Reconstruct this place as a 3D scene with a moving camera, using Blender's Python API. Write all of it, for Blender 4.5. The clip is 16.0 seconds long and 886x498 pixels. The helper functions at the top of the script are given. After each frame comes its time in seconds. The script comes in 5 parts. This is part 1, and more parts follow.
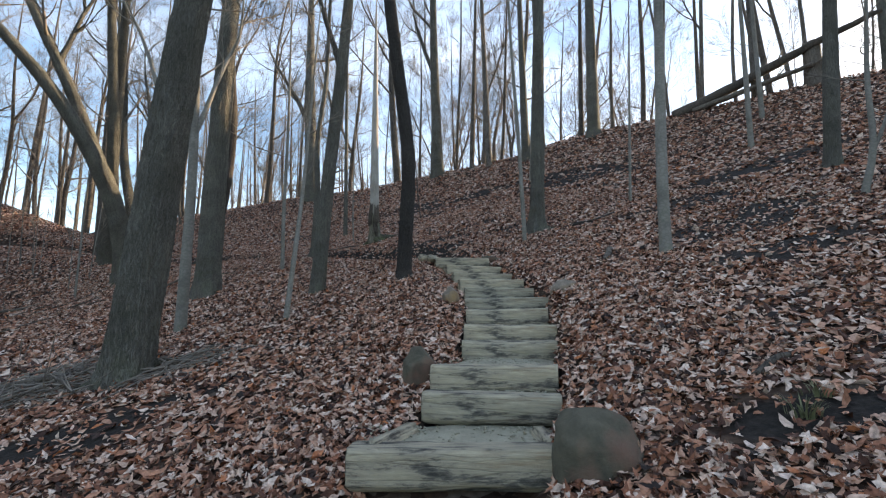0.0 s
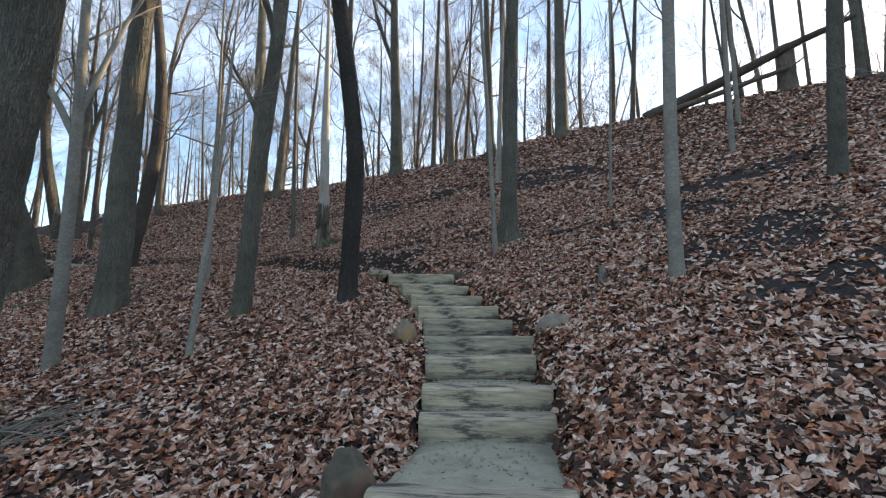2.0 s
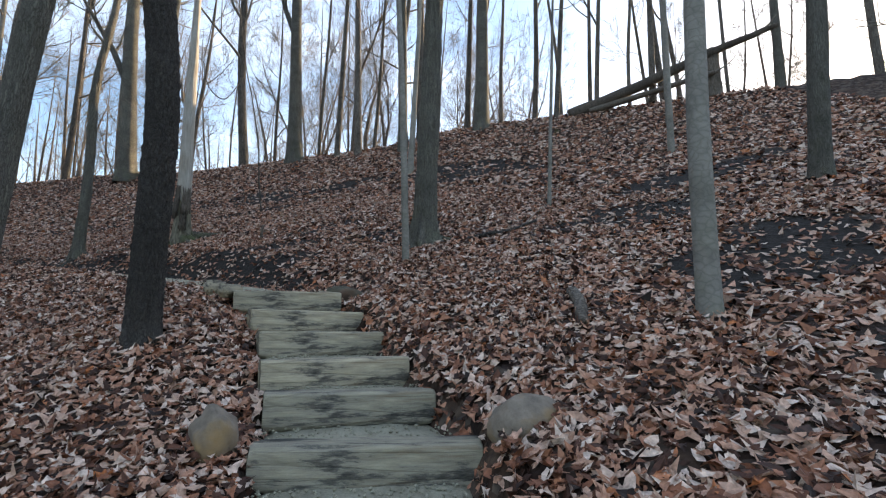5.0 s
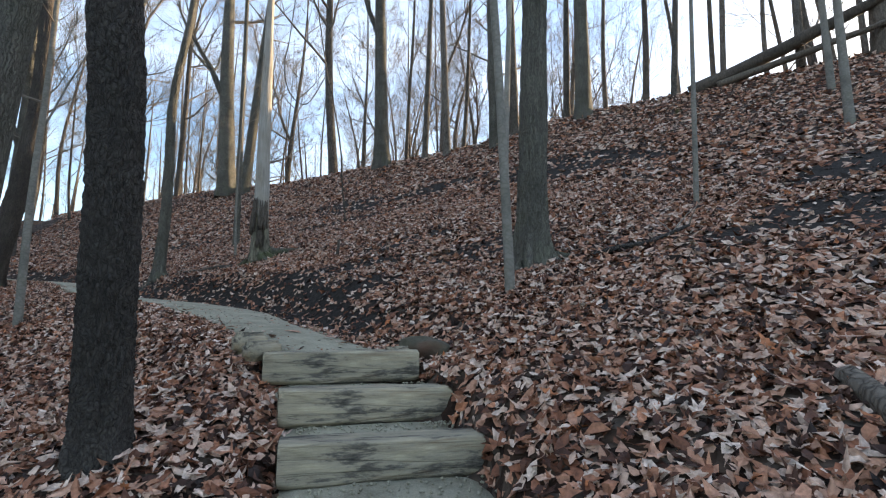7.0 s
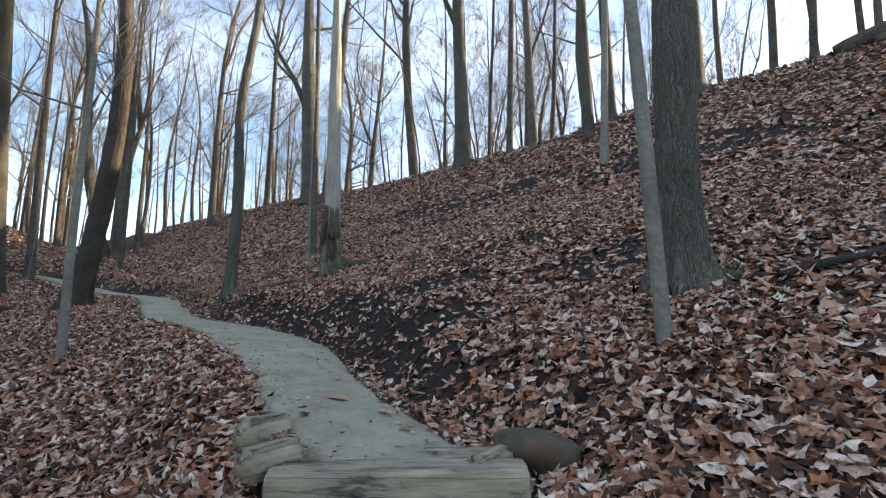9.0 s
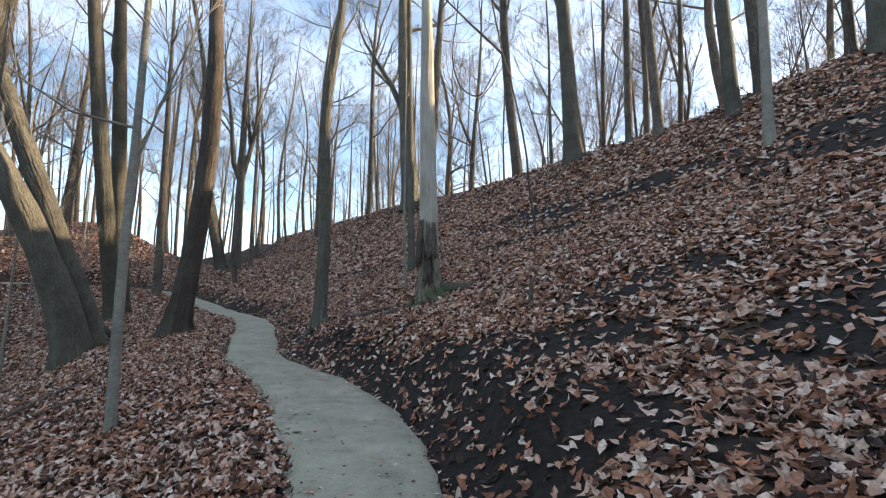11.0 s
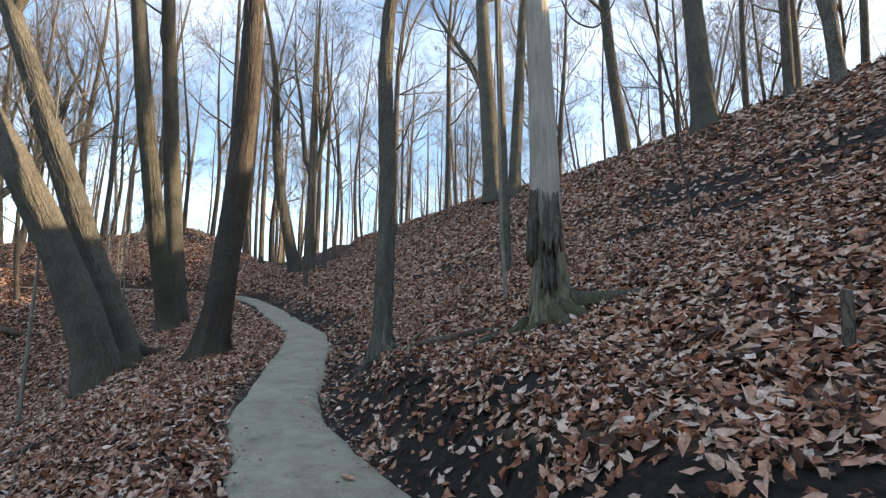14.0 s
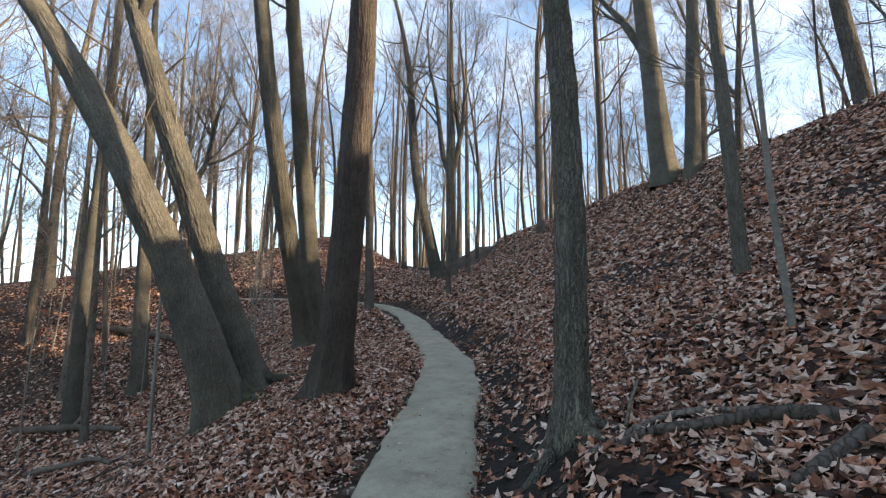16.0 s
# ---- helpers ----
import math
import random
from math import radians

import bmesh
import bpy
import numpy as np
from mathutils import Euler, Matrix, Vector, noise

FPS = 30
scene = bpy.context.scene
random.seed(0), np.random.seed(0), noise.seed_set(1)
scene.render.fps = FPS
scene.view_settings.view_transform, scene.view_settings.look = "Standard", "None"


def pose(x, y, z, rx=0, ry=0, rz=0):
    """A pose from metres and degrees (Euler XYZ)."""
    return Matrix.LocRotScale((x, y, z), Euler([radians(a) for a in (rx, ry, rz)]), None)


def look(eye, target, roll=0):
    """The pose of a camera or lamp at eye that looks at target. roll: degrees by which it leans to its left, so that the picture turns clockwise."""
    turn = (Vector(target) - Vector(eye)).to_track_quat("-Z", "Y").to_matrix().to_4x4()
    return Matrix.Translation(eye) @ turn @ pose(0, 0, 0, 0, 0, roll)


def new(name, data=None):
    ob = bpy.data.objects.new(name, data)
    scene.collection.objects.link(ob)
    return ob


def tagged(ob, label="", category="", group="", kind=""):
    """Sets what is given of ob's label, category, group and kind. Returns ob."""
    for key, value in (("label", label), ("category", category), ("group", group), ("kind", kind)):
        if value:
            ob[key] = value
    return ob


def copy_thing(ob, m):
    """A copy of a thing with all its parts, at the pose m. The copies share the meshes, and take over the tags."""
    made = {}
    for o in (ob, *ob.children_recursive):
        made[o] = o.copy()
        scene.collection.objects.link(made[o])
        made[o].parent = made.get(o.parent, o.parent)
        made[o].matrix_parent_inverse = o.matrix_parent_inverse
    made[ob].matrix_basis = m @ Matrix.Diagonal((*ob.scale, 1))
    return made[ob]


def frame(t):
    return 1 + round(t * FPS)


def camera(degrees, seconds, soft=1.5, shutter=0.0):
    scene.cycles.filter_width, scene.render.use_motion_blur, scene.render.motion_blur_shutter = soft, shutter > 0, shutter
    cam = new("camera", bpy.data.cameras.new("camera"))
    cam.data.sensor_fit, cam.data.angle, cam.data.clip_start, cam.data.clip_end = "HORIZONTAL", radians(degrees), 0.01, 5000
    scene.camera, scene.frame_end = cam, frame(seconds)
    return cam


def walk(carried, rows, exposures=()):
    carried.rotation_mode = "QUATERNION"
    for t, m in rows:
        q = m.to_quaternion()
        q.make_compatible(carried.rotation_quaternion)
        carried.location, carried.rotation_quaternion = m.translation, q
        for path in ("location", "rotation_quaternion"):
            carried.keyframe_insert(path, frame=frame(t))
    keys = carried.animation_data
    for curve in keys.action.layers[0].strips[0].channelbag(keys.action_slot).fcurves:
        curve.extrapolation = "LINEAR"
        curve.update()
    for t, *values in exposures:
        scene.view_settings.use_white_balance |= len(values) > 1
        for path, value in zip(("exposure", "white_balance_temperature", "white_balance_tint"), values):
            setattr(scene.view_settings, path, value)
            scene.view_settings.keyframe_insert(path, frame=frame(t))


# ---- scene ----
cam = camera(82.6, 16.0, soft=1.2)
METRES, EYE, TILT, LEAN, TURN = 15.5, 1.45, 9.0, 0.0, 0.0
ROWS = [
    (0.0, 0.0, 0.0, 0.0, 0.0, 0.0, 0.0),
    (0.5, -0.0008, 0.0317, -0.0003, -0.44, -0.03, -0.03),
    (1.0, 0.0007, 0.0619, 0.0059, -1.32, -0.06, -0.17),
    (1.5, 0.0024, 0.086, 0.0122, -2.48, -0.1, -0.38),
    (2.0, 0.0045, 0.1099, 0.0153, -4.56, -0.06, -0.77),
    (2.5, 0.0074, 0.1362, 0.0127, -8.48, 0.02, -1.39),
    (3.0, 0.01, 0.1637, 0.0143, -11.06, 0.09, -1.83),
    (3.5, 0.015, 0.1909, 0.0158, -14.62, 0.24, -2.38),
    (6.0, 0.047, 0.3432, 0.0242, -14.94, 0.28, -2.55),
    (6.5, 0.0506, 0.3712, 0.0286, -9.23, 0.09, -1.68),
    (7.0, 0.0497, 0.3986, 0.0345, -4.39, -0.01, -0.85),
    (7.5, 0.0509, 0.4226, 0.0389, -2.54, -0.03, -0.5),
    (8.0, 0.0512, 0.4448, 0.0426, -1.41, -0.07, -0.36),
    (8.5, 0.0497, 0.4686, 0.0467, 1.43, -0.12, 0.08),
    (9.0, 0.0473, 0.4961, 0.0451, 5.19, -0.08, 0.69),
    (9.5, 0.0411, 0.5255, 0.0446, 8.55, -0.04, 1.26),
    (12.0, 0.006, 0.6548, 0.0798, 19.84, 0.21, 3.06),
    (12.5, -0.0051, 0.6814, 0.0779, 20.32, 0.21, 3.12),
    (13.0, -0.0225, 0.7152, 0.0717, 20.66, 0.2, 3.15),
    (13.5, -0.0441, 0.7537, 0.0668, 21.6, 0.24, 3.25),
    (14.0, -0.0685, 0.7882, 0.0626, 25.74, 0.51, 3.78),
    (14.5, -0.0957, 0.8225, 0.0622, 33.17, 1.11, 4.75),
    (15.0, -0.1225, 0.8565, 0.0621, 37.66, 1.57, 5.43),
    (15.5, -0.1489, 0.891, 0.0645, 40.23, 1.82, 5.86),
    (16.0, -0.1755, 0.9225, 0.066, 41.84, 1.99, 6.03),
]
walk(cam, [(t, pose(0, 0, EYE, TILT, LEAN, TURN) @ pose(METRES * x, METRES * y, METRES * z, 90 + pitch, roll, yaw)) for t, x, y, z, yaw, pitch, roll in ROWS],
     exposures=((0.0, 1.48), (6.0, 1.6), (9.5, 1.67), (13.0, 1.66), (16.0, 1.56)))

# ---- world and light ----
SUN_HIGH, SUN_FROM = radians(14.5), Vector((math.cos(radians(28)), math.sin(radians(28)), 0))
world = bpy.data.worlds.new("sky")
scene.world = world
world.use_nodes = True
wn = world.node_tree
wn.nodes.clear()
w_out = wn.nodes.new("ShaderNodeOutputWorld")
w_bg = wn.nodes.new("ShaderNodeBackground")
w_sky = wn.nodes.new("ShaderNodeTexSky")
w_sky.sky_type, w_sky.sun_disc = "NISHITA", False
w_sky.sun_elevation, w_sky.sun_rotation = SUN_HIGH, math.atan2(SUN_FROM.x, SUN_FROM.y)
w_sky.air_density, w_sky.dust_density, w_sky.ozone_density = 1.0, 1.15, 1.5
w_bg.inputs["Strength"].default_value = 0.15
# thin high cloud
w_co = wn.nodes.new("ShaderNodeTexCoord")
w_map = wn.nodes.new("ShaderNodeMapping")
w_map.inputs["Scale"].default_value = (1.0, 1.0, 2.6)
w_noise = wn.nodes.new("ShaderNodeTexNoise")
w_noise.inputs["Scale"].default_value, w_noise.inputs["Detail"].default_value = 2.2, 6
w_ramp = wn.nodes.new("ShaderNodeValToRGB")
w_ramp.color_ramp.elements[0].position, w_ramp.color_ramp.elements[1].position = 0.42, 0.72
w_ramp.color_ramp.elements[0].color = (0, 0, 0, 1)
w_ramp.color_ramp.elements[1].color = (0.38, 0.38, 0.38, 1)
w_mix = wn.nodes.new("ShaderNodeMix")
w_mix.data_type = "RGBA"
w_mix.inputs[7].default_value = (7.0, 7.4, 8.0, 1)
wn.links.new(w_co.outputs["Generated"], w_map.inputs["Vector"])
wn.links.new(w_map.outputs[0], w_noise.inputs["Vector"])
wn.links.new(w_noise.outputs["Fac"], w_ramp.inputs[0])
wn.links.new(w_ramp.outputs[0], w_mix.inputs[0])
wn.links.new(w_sky.outputs[0], w_mix.inputs[6])
wn.links.new(w_mix.outputs[2], w_bg.inputs["Color"])
wn.links.new(w_bg.outputs[0], w_out.inputs[0])
sun = new("sun", bpy.data.lights.new("sun", "SUN"))
sun.data.energy, sun.data.angle, sun.data.color = 5.0, radians(0.6), (1.0, 0.74, 0.46)
sun.matrix_world = look((0, 0, 40), Vector((0, 0, 40)) - Vector((SUN_FROM.x * math.cos(SUN_HIGH), SUN_FROM.y * math.cos(SUN_HIGH), math.sin(SUN_HIGH))))

# ---- materials ----
def material(name, rough=0.85):
    m = bpy.data.materials.new(name)
    m.use_nodes = True
    nt = m.node_tree
    b = nt.nodes["Principled BSDF"]
    b.inputs["Roughness"].default_value = rough
    b.inputs["Specular IOR Level"].default_value = 0.25
    return m, nt, b


def coords(nt, scale=(1, 1, 1), space="Object"):
    c = nt.nodes.new("ShaderNodeTexCoord")
    p = nt.nodes.new("ShaderNodeMapping")
    p.inputs["Scale"].default_value = scale
    nt.links.new(c.outputs[space], p.inputs["Vector"])
    return p.outputs[0]


def tex(nt, vec, scale, detail=4, rough=0.6, kind="Noise", feature="F1"):
    n = nt.nodes.new("ShaderNodeTex" + kind)
    n.inputs["Scale"].default_value = scale
    if kind == "Noise":
        n.inputs["Detail"].default_value, n.inputs["Roughness"].default_value = detail, rough
    else:
        n.feature = feature
    nt.links.new(vec, n.inputs["Vector"])
    return n


def ramp(nt, fac, stops):
    r = nt.nodes.new("ShaderNodeValToRGB")
    e = r.color_ramp.elements
    while len(e) < len(stops):
        e.new(0.5)
    for k, (pos, col) in zip(e, stops):
        k.position, k.color = pos, (*col, 1) if len(col) == 3 else col
    nt.links.new(fac, r.inputs[0])
    return r.outputs[0]


def mix(nt, fac, a, b, blend="MIX"):
    n = nt.nodes.new("ShaderNodeMix")
    n.data_type, n.blend_type = "RGBA", blend
    for slot, value in ((0, fac), (6, a), (7, b)):
        if hasattr(value, "is_linked"):
            nt.links.new(value, n.inputs[slot])
        elif slot == 0:
            n.inputs[0].default_value = value
        else:
            n.inputs[slot].default_value = (*value, 1)
    return n.outputs[2]


def relief(nt, bsdf, height, strength, distance):
    n = nt.nodes.new("ShaderNodeBump")
    n.inputs["Strength"].default_value, n.inputs["Distance"].default_value = strength, distance
    nt.links.new(height, n.inputs["Height"])
    nt.links.new(n.outputs[0], bsdf.inputs["Normal"])


def grey(v):
    return (v, v, v)


def bark(name, dark, mid, light, fissure=46.0, stretch=0.075, deep=0.03, moss=0.0, cut=0.4):
    m, nt, b = material(name, 0.9)
    v = coords(nt, (1, 1, stretch))
    warp = tex(nt, coords(nt), 7.0, 3)
    add = nt.nodes.new("ShaderNodeVectorMath")
    add.operation = "MULTIPLY_ADD"
    nt.links.new(warp.outputs["Color"], add.inputs[0])
    add.inputs[1].default_value = (0.11, 0.11, 0.05)
    nt.links.new(v, add.inputs[2])
    cells = tex(nt, add.outputs[0], fissure, kind="Voronoi", feature="DISTANCE_TO_EDGE")
    grain = tex(nt, add.outputs[0], fissure * 0.9, 8, 0.75)
    blotch = tex(nt, coords(nt), 1.7, 4, 0.6)
    # crack lines coloured darker, standing in for the shade deep in the bark
    groove = ramp(nt, cells.outputs["Distance"], [(0.0, grey(cut)), (0.05, grey(0.5 + cut / 2)), (0.2, grey(1.0))])
    tone = ramp(nt, grain.outputs["Fac"], [(0.3, mid), (0.7, light)])
    tone = mix(nt, groove, dark, tone)
    stain = ramp(nt, blotch.outputs["Fac"], [(0.35, grey(0.62)), (0.65, grey(1.1))])
    tone = mix(nt, 0.8, tone, stain, "MULTIPLY")
    if moss:
        geo = nt.nodes.new("ShaderNodeTexCoord")
        sep = nt.nodes.new("ShaderNodeSeparateXYZ")
        nt.links.new(geo.outputs["Object"], sep.inputs[0])
        low = ramp(nt, sep.outputs["Z"], [(0.0, grey(moss)), (1.0, grey(moss * 0.25))])
        patch = ramp(nt, tex(nt, coords(nt), 4.0, 5).outputs["Fac"], [(0.42, grey(0)), (0.62, grey(1))])
        fac = mix(nt, 1.0, low, patch, "MULTIPLY")
        tone = mix(nt, fac, tone, (0.07, 0.085, 0.03))
    info = nt.nodes.new("ShaderNodeObjectInfo")
    vary = ramp(nt, info.outputs["Random"], [(0.0, grey(0.75)), (1.0, grey(1.2))])
    tone = mix(nt, 1.0, tone, vary, "MULTIPLY")
    nt.links.new(tone, b.inputs["Base Color"])
    h = mix(nt, 0.35, groove, grain.outputs["Color"])
    relief(nt, b, h, 0.9, deep)
    return m


BARK_GREY = bark("bark_grey", (0.017, 0.016, 0.014), (0.09, 0.086, 0.074), (0.23, 0.218, 0.184), 54.0, 0.055, 0.045, 0.3, 0.42)
BARK_MOSS = bark("bark_mossy", (0.016, 0.015, 0.012), (0.075, 0.07, 0.055), (0.17, 0.16, 0.13), 40.0, 0.2, 0.03, 0.85, 0.42)
BARK_SCALY = bark("bark_scaly", (0.012, 0.011, 0.01), (0.034, 0.031, 0.028), (0.125, 0.113, 0.104), 60.0, 0.45, 0.02, cut=0.5)
BARK_DARK = bark("bark_dark", (0.012, 0.011, 0.010), (0.03, 0.028, 0.026), (0.11, 0.1, 0.092), 58.0, 0.22, 0.06, cut=0.5)
BARK_SMOOTH = bark("bark_smooth", (0.13, 0.125, 0.11), (0.19, 0.18, 0.16), (0.27, 0.255, 0.225), 14.0, 1.3, 0.004, 0.3)
BARK_FAR = bark("bark_far", (0.035, 0.03, 0.027), (0.105, 0.094, 0.08), (0.21, 0.187, 0.158), 26.0, 0.1, 0.03, cut=0.15)
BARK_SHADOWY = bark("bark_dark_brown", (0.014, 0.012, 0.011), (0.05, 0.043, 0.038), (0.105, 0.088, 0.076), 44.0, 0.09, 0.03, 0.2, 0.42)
BARK_LOG = bark("bark_log", (0.03, 0.026, 0.022), (0.09, 0.075, 0.06), (0.17, 0.145, 0.12), 18.0, 0.2, 0.03)


def make_twig():
    m, nt, b = material("twig_bark", 0.85)
    n = tex(nt, coords(nt), 3.0, 3)
    nt.links.new(ramp(nt, n.outputs["Fac"], [(0.3, (0.115, 0.1, 0.086)), (0.7, (0.225, 0.195, 0.165))]), b.inputs["Base Color"])
    return m


TWIG = make_twig()


def make_snag():
    m, nt, b = material("bare_dead_wood", 0.8)
    fine = tex(nt, coords(nt, (1, 1, 0.05)), 40.0, 6, 0.7)
    blot = tex(nt, coords(nt, (1, 1, 0.5)), 3.0, 5)
    tone = ramp(nt, fine.outputs["Fac"], [(0.3, (0.25, 0.235, 0.21)), (0.7, (0.42, 0.40, 0.36))])
    tone = mix(nt, 0.7, tone, ramp(nt, blot.outputs["Fac"], [(0.35, (0.62, 0.57, 0.5)), (0.6, (1, 1, 1))]), "MULTIPLY")
    sep = nt.nodes.new("ShaderNodeSeparateXYZ")
    nt.links.new(coords(nt), sep.inputs[0])
    edge = nt.nodes.new("ShaderNodeMath")
    edge.operation = "MULTIPLY_ADD"
    nt.links.new(tex(nt, coords(nt, (1, 1, 0.35)), 5.0, 4).outputs["Fac"], edge.inputs[0])
    edge.inputs[1].default_value = 1.3
    nt.links.new(sep.outputs["Z"], edge.inputs[2])
    k = nt.nodes.new("ShaderNodeMath")
    k.operation = "LESS_THAN"
    nt.links.new(edge.outputs[0], k.inputs[0])
    k.inputs[1].default_value = 1.62
    old = ramp(nt, tex(nt, coords(nt, (1, 1, 0.15)), 24.0, 6).outputs["Fac"], [(0.35, (0.05, 0.045, 0.033)), (0.65, (0.2, 0.185, 0.135))])
    nt.links.new(mix(nt, k.outputs[0], tone, old), b.inputs["Base Color"])
    relief(nt, b, fine.outputs["Fac"], 0.6, 0.012)
    return m


SNAG = make_snag()


def make_ground():
    m, nt, b = material("forest_floor", 0.95)
    v = coords(nt)
    cells = tex(nt, v, 11.0, kind="Voronoi")
    cells2 = tex(nt, v, 19.0, kind="Voronoi")
    sep = nt.nodes.new("ShaderNodeSeparateColor")
    nt.links.new(cells.outputs["Color"], sep.inputs[0])
    leaf = ramp(nt, sep.outputs[0], [(0.0, (0.05, 0.027, 0.018)), (0.3, (0.145, 0.077, 0.048)), (0.55, (0.235, 0.145, 0.096)), (0.8, (0.33, 0.235, 0.175)), (1.0, (0.40, 0.32, 0.26))])
    # each cell darkens outward, painting the shade between neighbouring leaves
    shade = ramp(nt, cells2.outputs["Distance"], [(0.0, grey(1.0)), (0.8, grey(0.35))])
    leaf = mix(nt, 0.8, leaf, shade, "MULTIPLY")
    # whole litter layer painted dark, for the self-shadow in gaps under loose leaves
    litter_shade = ramp(nt, tex(nt, v, 0.5, 4).outputs["Fac"], [(0.3, grey(0.2)), (0.7, grey(0.45))])
    leaf = mix(nt, 1.0, leaf, litter_shade, "MULTIPLY")
    soil = ramp(nt, tex(nt, v, 20.0, 8, 0.7).outputs["Fac"], [(0.3, (0.005, 0.004, 0.0035)), (0.6, (0.022, 0.018, 0.015)), (0.75, (0.05, 0.038, 0.03))])
    a = nt.nodes.new("ShaderNodeAttribute")
    a.attribute_name = "soil"
    rag = mix(nt, 0.45, a.outputs["Color"], tex(nt, v, 5.0, 5).outputs["Color"])
    fac = ramp(nt, rag, [(0.42, grey(0)), (0.54, grey(1))])
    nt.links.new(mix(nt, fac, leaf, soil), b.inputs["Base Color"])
    relief(nt, b, mix(nt, 0.5, shade, tex(nt, v, 30.0, 5).outputs["Color"]), 0.8, 0.03)
    return m


def make_leaf():
    m, nt, b = material("dead_leaf", 0.55)
    geo = nt.nodes.new("ShaderNodeNewGeometry")
    # browns vary by leaf; the extremes also paint in shadow depth and sky sheen
    pick = ramp(nt, geo.outputs["Random Per Island"], [(0, (0.014, 0.008, 0.006)), (0.2, (0.075, 0.03, 0.018)), (0.38, (0.265, 0.105, 0.056)), (0.56, (0.425, 0.22, 0.14)), (0.74, (0.52, 0.355, 0.27)), (0.92, (0.7, 0.56, 0.47)), (1, (0.45, 0.15, 0.05))])
    fine = ramp(nt, tex(nt, coords(nt), 35.0, 4).outputs["Fac"], [(0.32, grey(0.5)), (0.68, grey(1.2))])
    nt.links.new(mix(nt, 1.0, pick, fine, "MULTIPLY"), b.inputs["Base Color"])
    relief(nt, b, tex(nt, coords(nt), 120.0, 3).outputs["Fac"], 0.3, 0.004)
    return m


def make_gravel():
    m, nt, b = material("crushed_stone", 0.92)
    v = coords(nt)
    stones = tex(nt, v, 190.0, kind="Voronoi")
    sep = nt.nodes.new("ShaderNodeSeparateColor")
    nt.links.new(stones.outputs["Color"], sep.inputs[0])
    tone = ramp(nt, sep.outputs[0], [(0.0, (0.275, 0.26, 0.2)), (0.5, (0.33, 0.315, 0.245)), (1.0, (0.39, 0.37, 0.292))])
    big = ramp(nt, tex(nt, v, 2.2, 7, 0.65).outputs["Fac"], [(0.3, (0.72, 0.71, 0.69)), (0.7, (1.08, 1.07, 1.04))])
    tone = mix(nt, 1.0, tone, big, "MULTIPLY")
    damp = ramp(nt, tex(nt, v, 5.5, 8, 0.72).outputs["Fac"], [(0.34, (0.66, 0.64, 0.6)), (0.46, (0.92, 0.91, 0.9)), (0.6, (1.05, 1.05, 1.04))])
    tone = mix(nt, 0.85, tone, damp, "MULTIPLY")
    crumbs = ramp(nt, tex(nt, v, 48.0, 4, 0.6).outputs["Fac"], [(0.28, (0.34, 0.27, 0.2)), (0.34, grey(1.0))])
    tone = mix(nt, 0.5, tone, crumbs, "MULTIPLY")
    nt.links.new(tone, b.inputs["Base Color"])
    relief(nt, b, mix(nt, 0.5, stones.outputs["Distance"], tex(nt, v, 40.0, 6).outputs["Color"]), 0.5, 0.008)
    return m


def make_timber():
    m, nt, b = material("weathered_timber", 0.85)
    v = coords(nt, (0.05, 1, 1))
    grain = tex(nt, v, 64.0, 9, 0.82)
    wide = tex(nt, coords(nt, (0.3, 1.5, 1.5)), 6.0, 9, 0.72)
    brown = tex(nt, coords(nt, (0.18, 2.2, 2.2)), 5.0, 7, 0.7)
    crack = tex(nt, coords(nt, (0.045, 1, 1)), 15.0, kind="Voronoi", feature="DISTANCE_TO_EDGE")
    tone = ramp(nt, grain.outputs["Fac"], [(0.2, (0.2, 0.17, 0.128)), (0.5, (0.345, 0.308, 0.245)), (0.8, (0.49, 0.45, 0.37))])
    stain = ramp(nt, wide.outputs["Fac"], [(0.36, (0.13, 0.14, 0.16)), (0.43, (0.4, 0.41, 0.44)), (0.47, (0.85, 0.85, 0.84)), (0.56, (1.05, 1.05, 1.0)), (0.68, (1.4, 1.38, 1.28))])
    tone = mix(nt, 1.0, tone, stain, "MULTIPLY")
    rust = ramp(nt, brown.outputs["Fac"], [(0.56, grey(0.0)), (0.68, grey(0.65))])
    tone = mix(nt, rust, tone, (0.2, 0.125, 0.07))
    split = ramp(nt, crack.outputs["Distance"], [(0.0, grey(0.3)), (0.035, grey(1))])
    tone = mix(nt, 0.35, tone, split, "MULTIPLY")
    info = nt.nodes.new("ShaderNodeObjectInfo")
    tone = mix(nt, 1.0, tone, ramp(nt, info.outputs["Random"], [(0.0, (0.74, 0.76, 0.76)), (1.0, (1.1, 1.07, 1.0))]), "MULTIPLY")
    nt.links.new(tone, b.inputs["Base Color"])
    relief(nt, b, mix(nt, 0.35, grain.outputs["Color"], split), 0.9, 0.015)
    return m


def make_rock(name, a, c, tint):
    m, nt, b = material(name, 0.85)
    v = coords(nt)
    n = tex(nt, v, 9.0, 9, 0.68)
    tone = ramp(nt, n.outputs["Fac"], [(0.3, a), (0.7, c)])
    patch = ramp(nt, tex(nt, v, 2.6, 5).outputs["Fac"], [(0.5, grey(0)), (0.68, grey(1))])
    nt.links.new(mix(nt, patch, tone, tint), b.inputs["Base Color"])
    relief(nt, b, tex(nt, v, 28.0, 8, 0.7).outputs["Fac"], 0.6, 0.02)
    return m


GROUND, LEAF, GRAVEL, TIMBER = make_ground(), make_leaf(), make_gravel(), make_timber()
ROCK = make_rock("boulder_stone", (0.05, 0.046, 0.034), (0.115, 0.105, 0.075), (0.13, 0.075, 0.055))
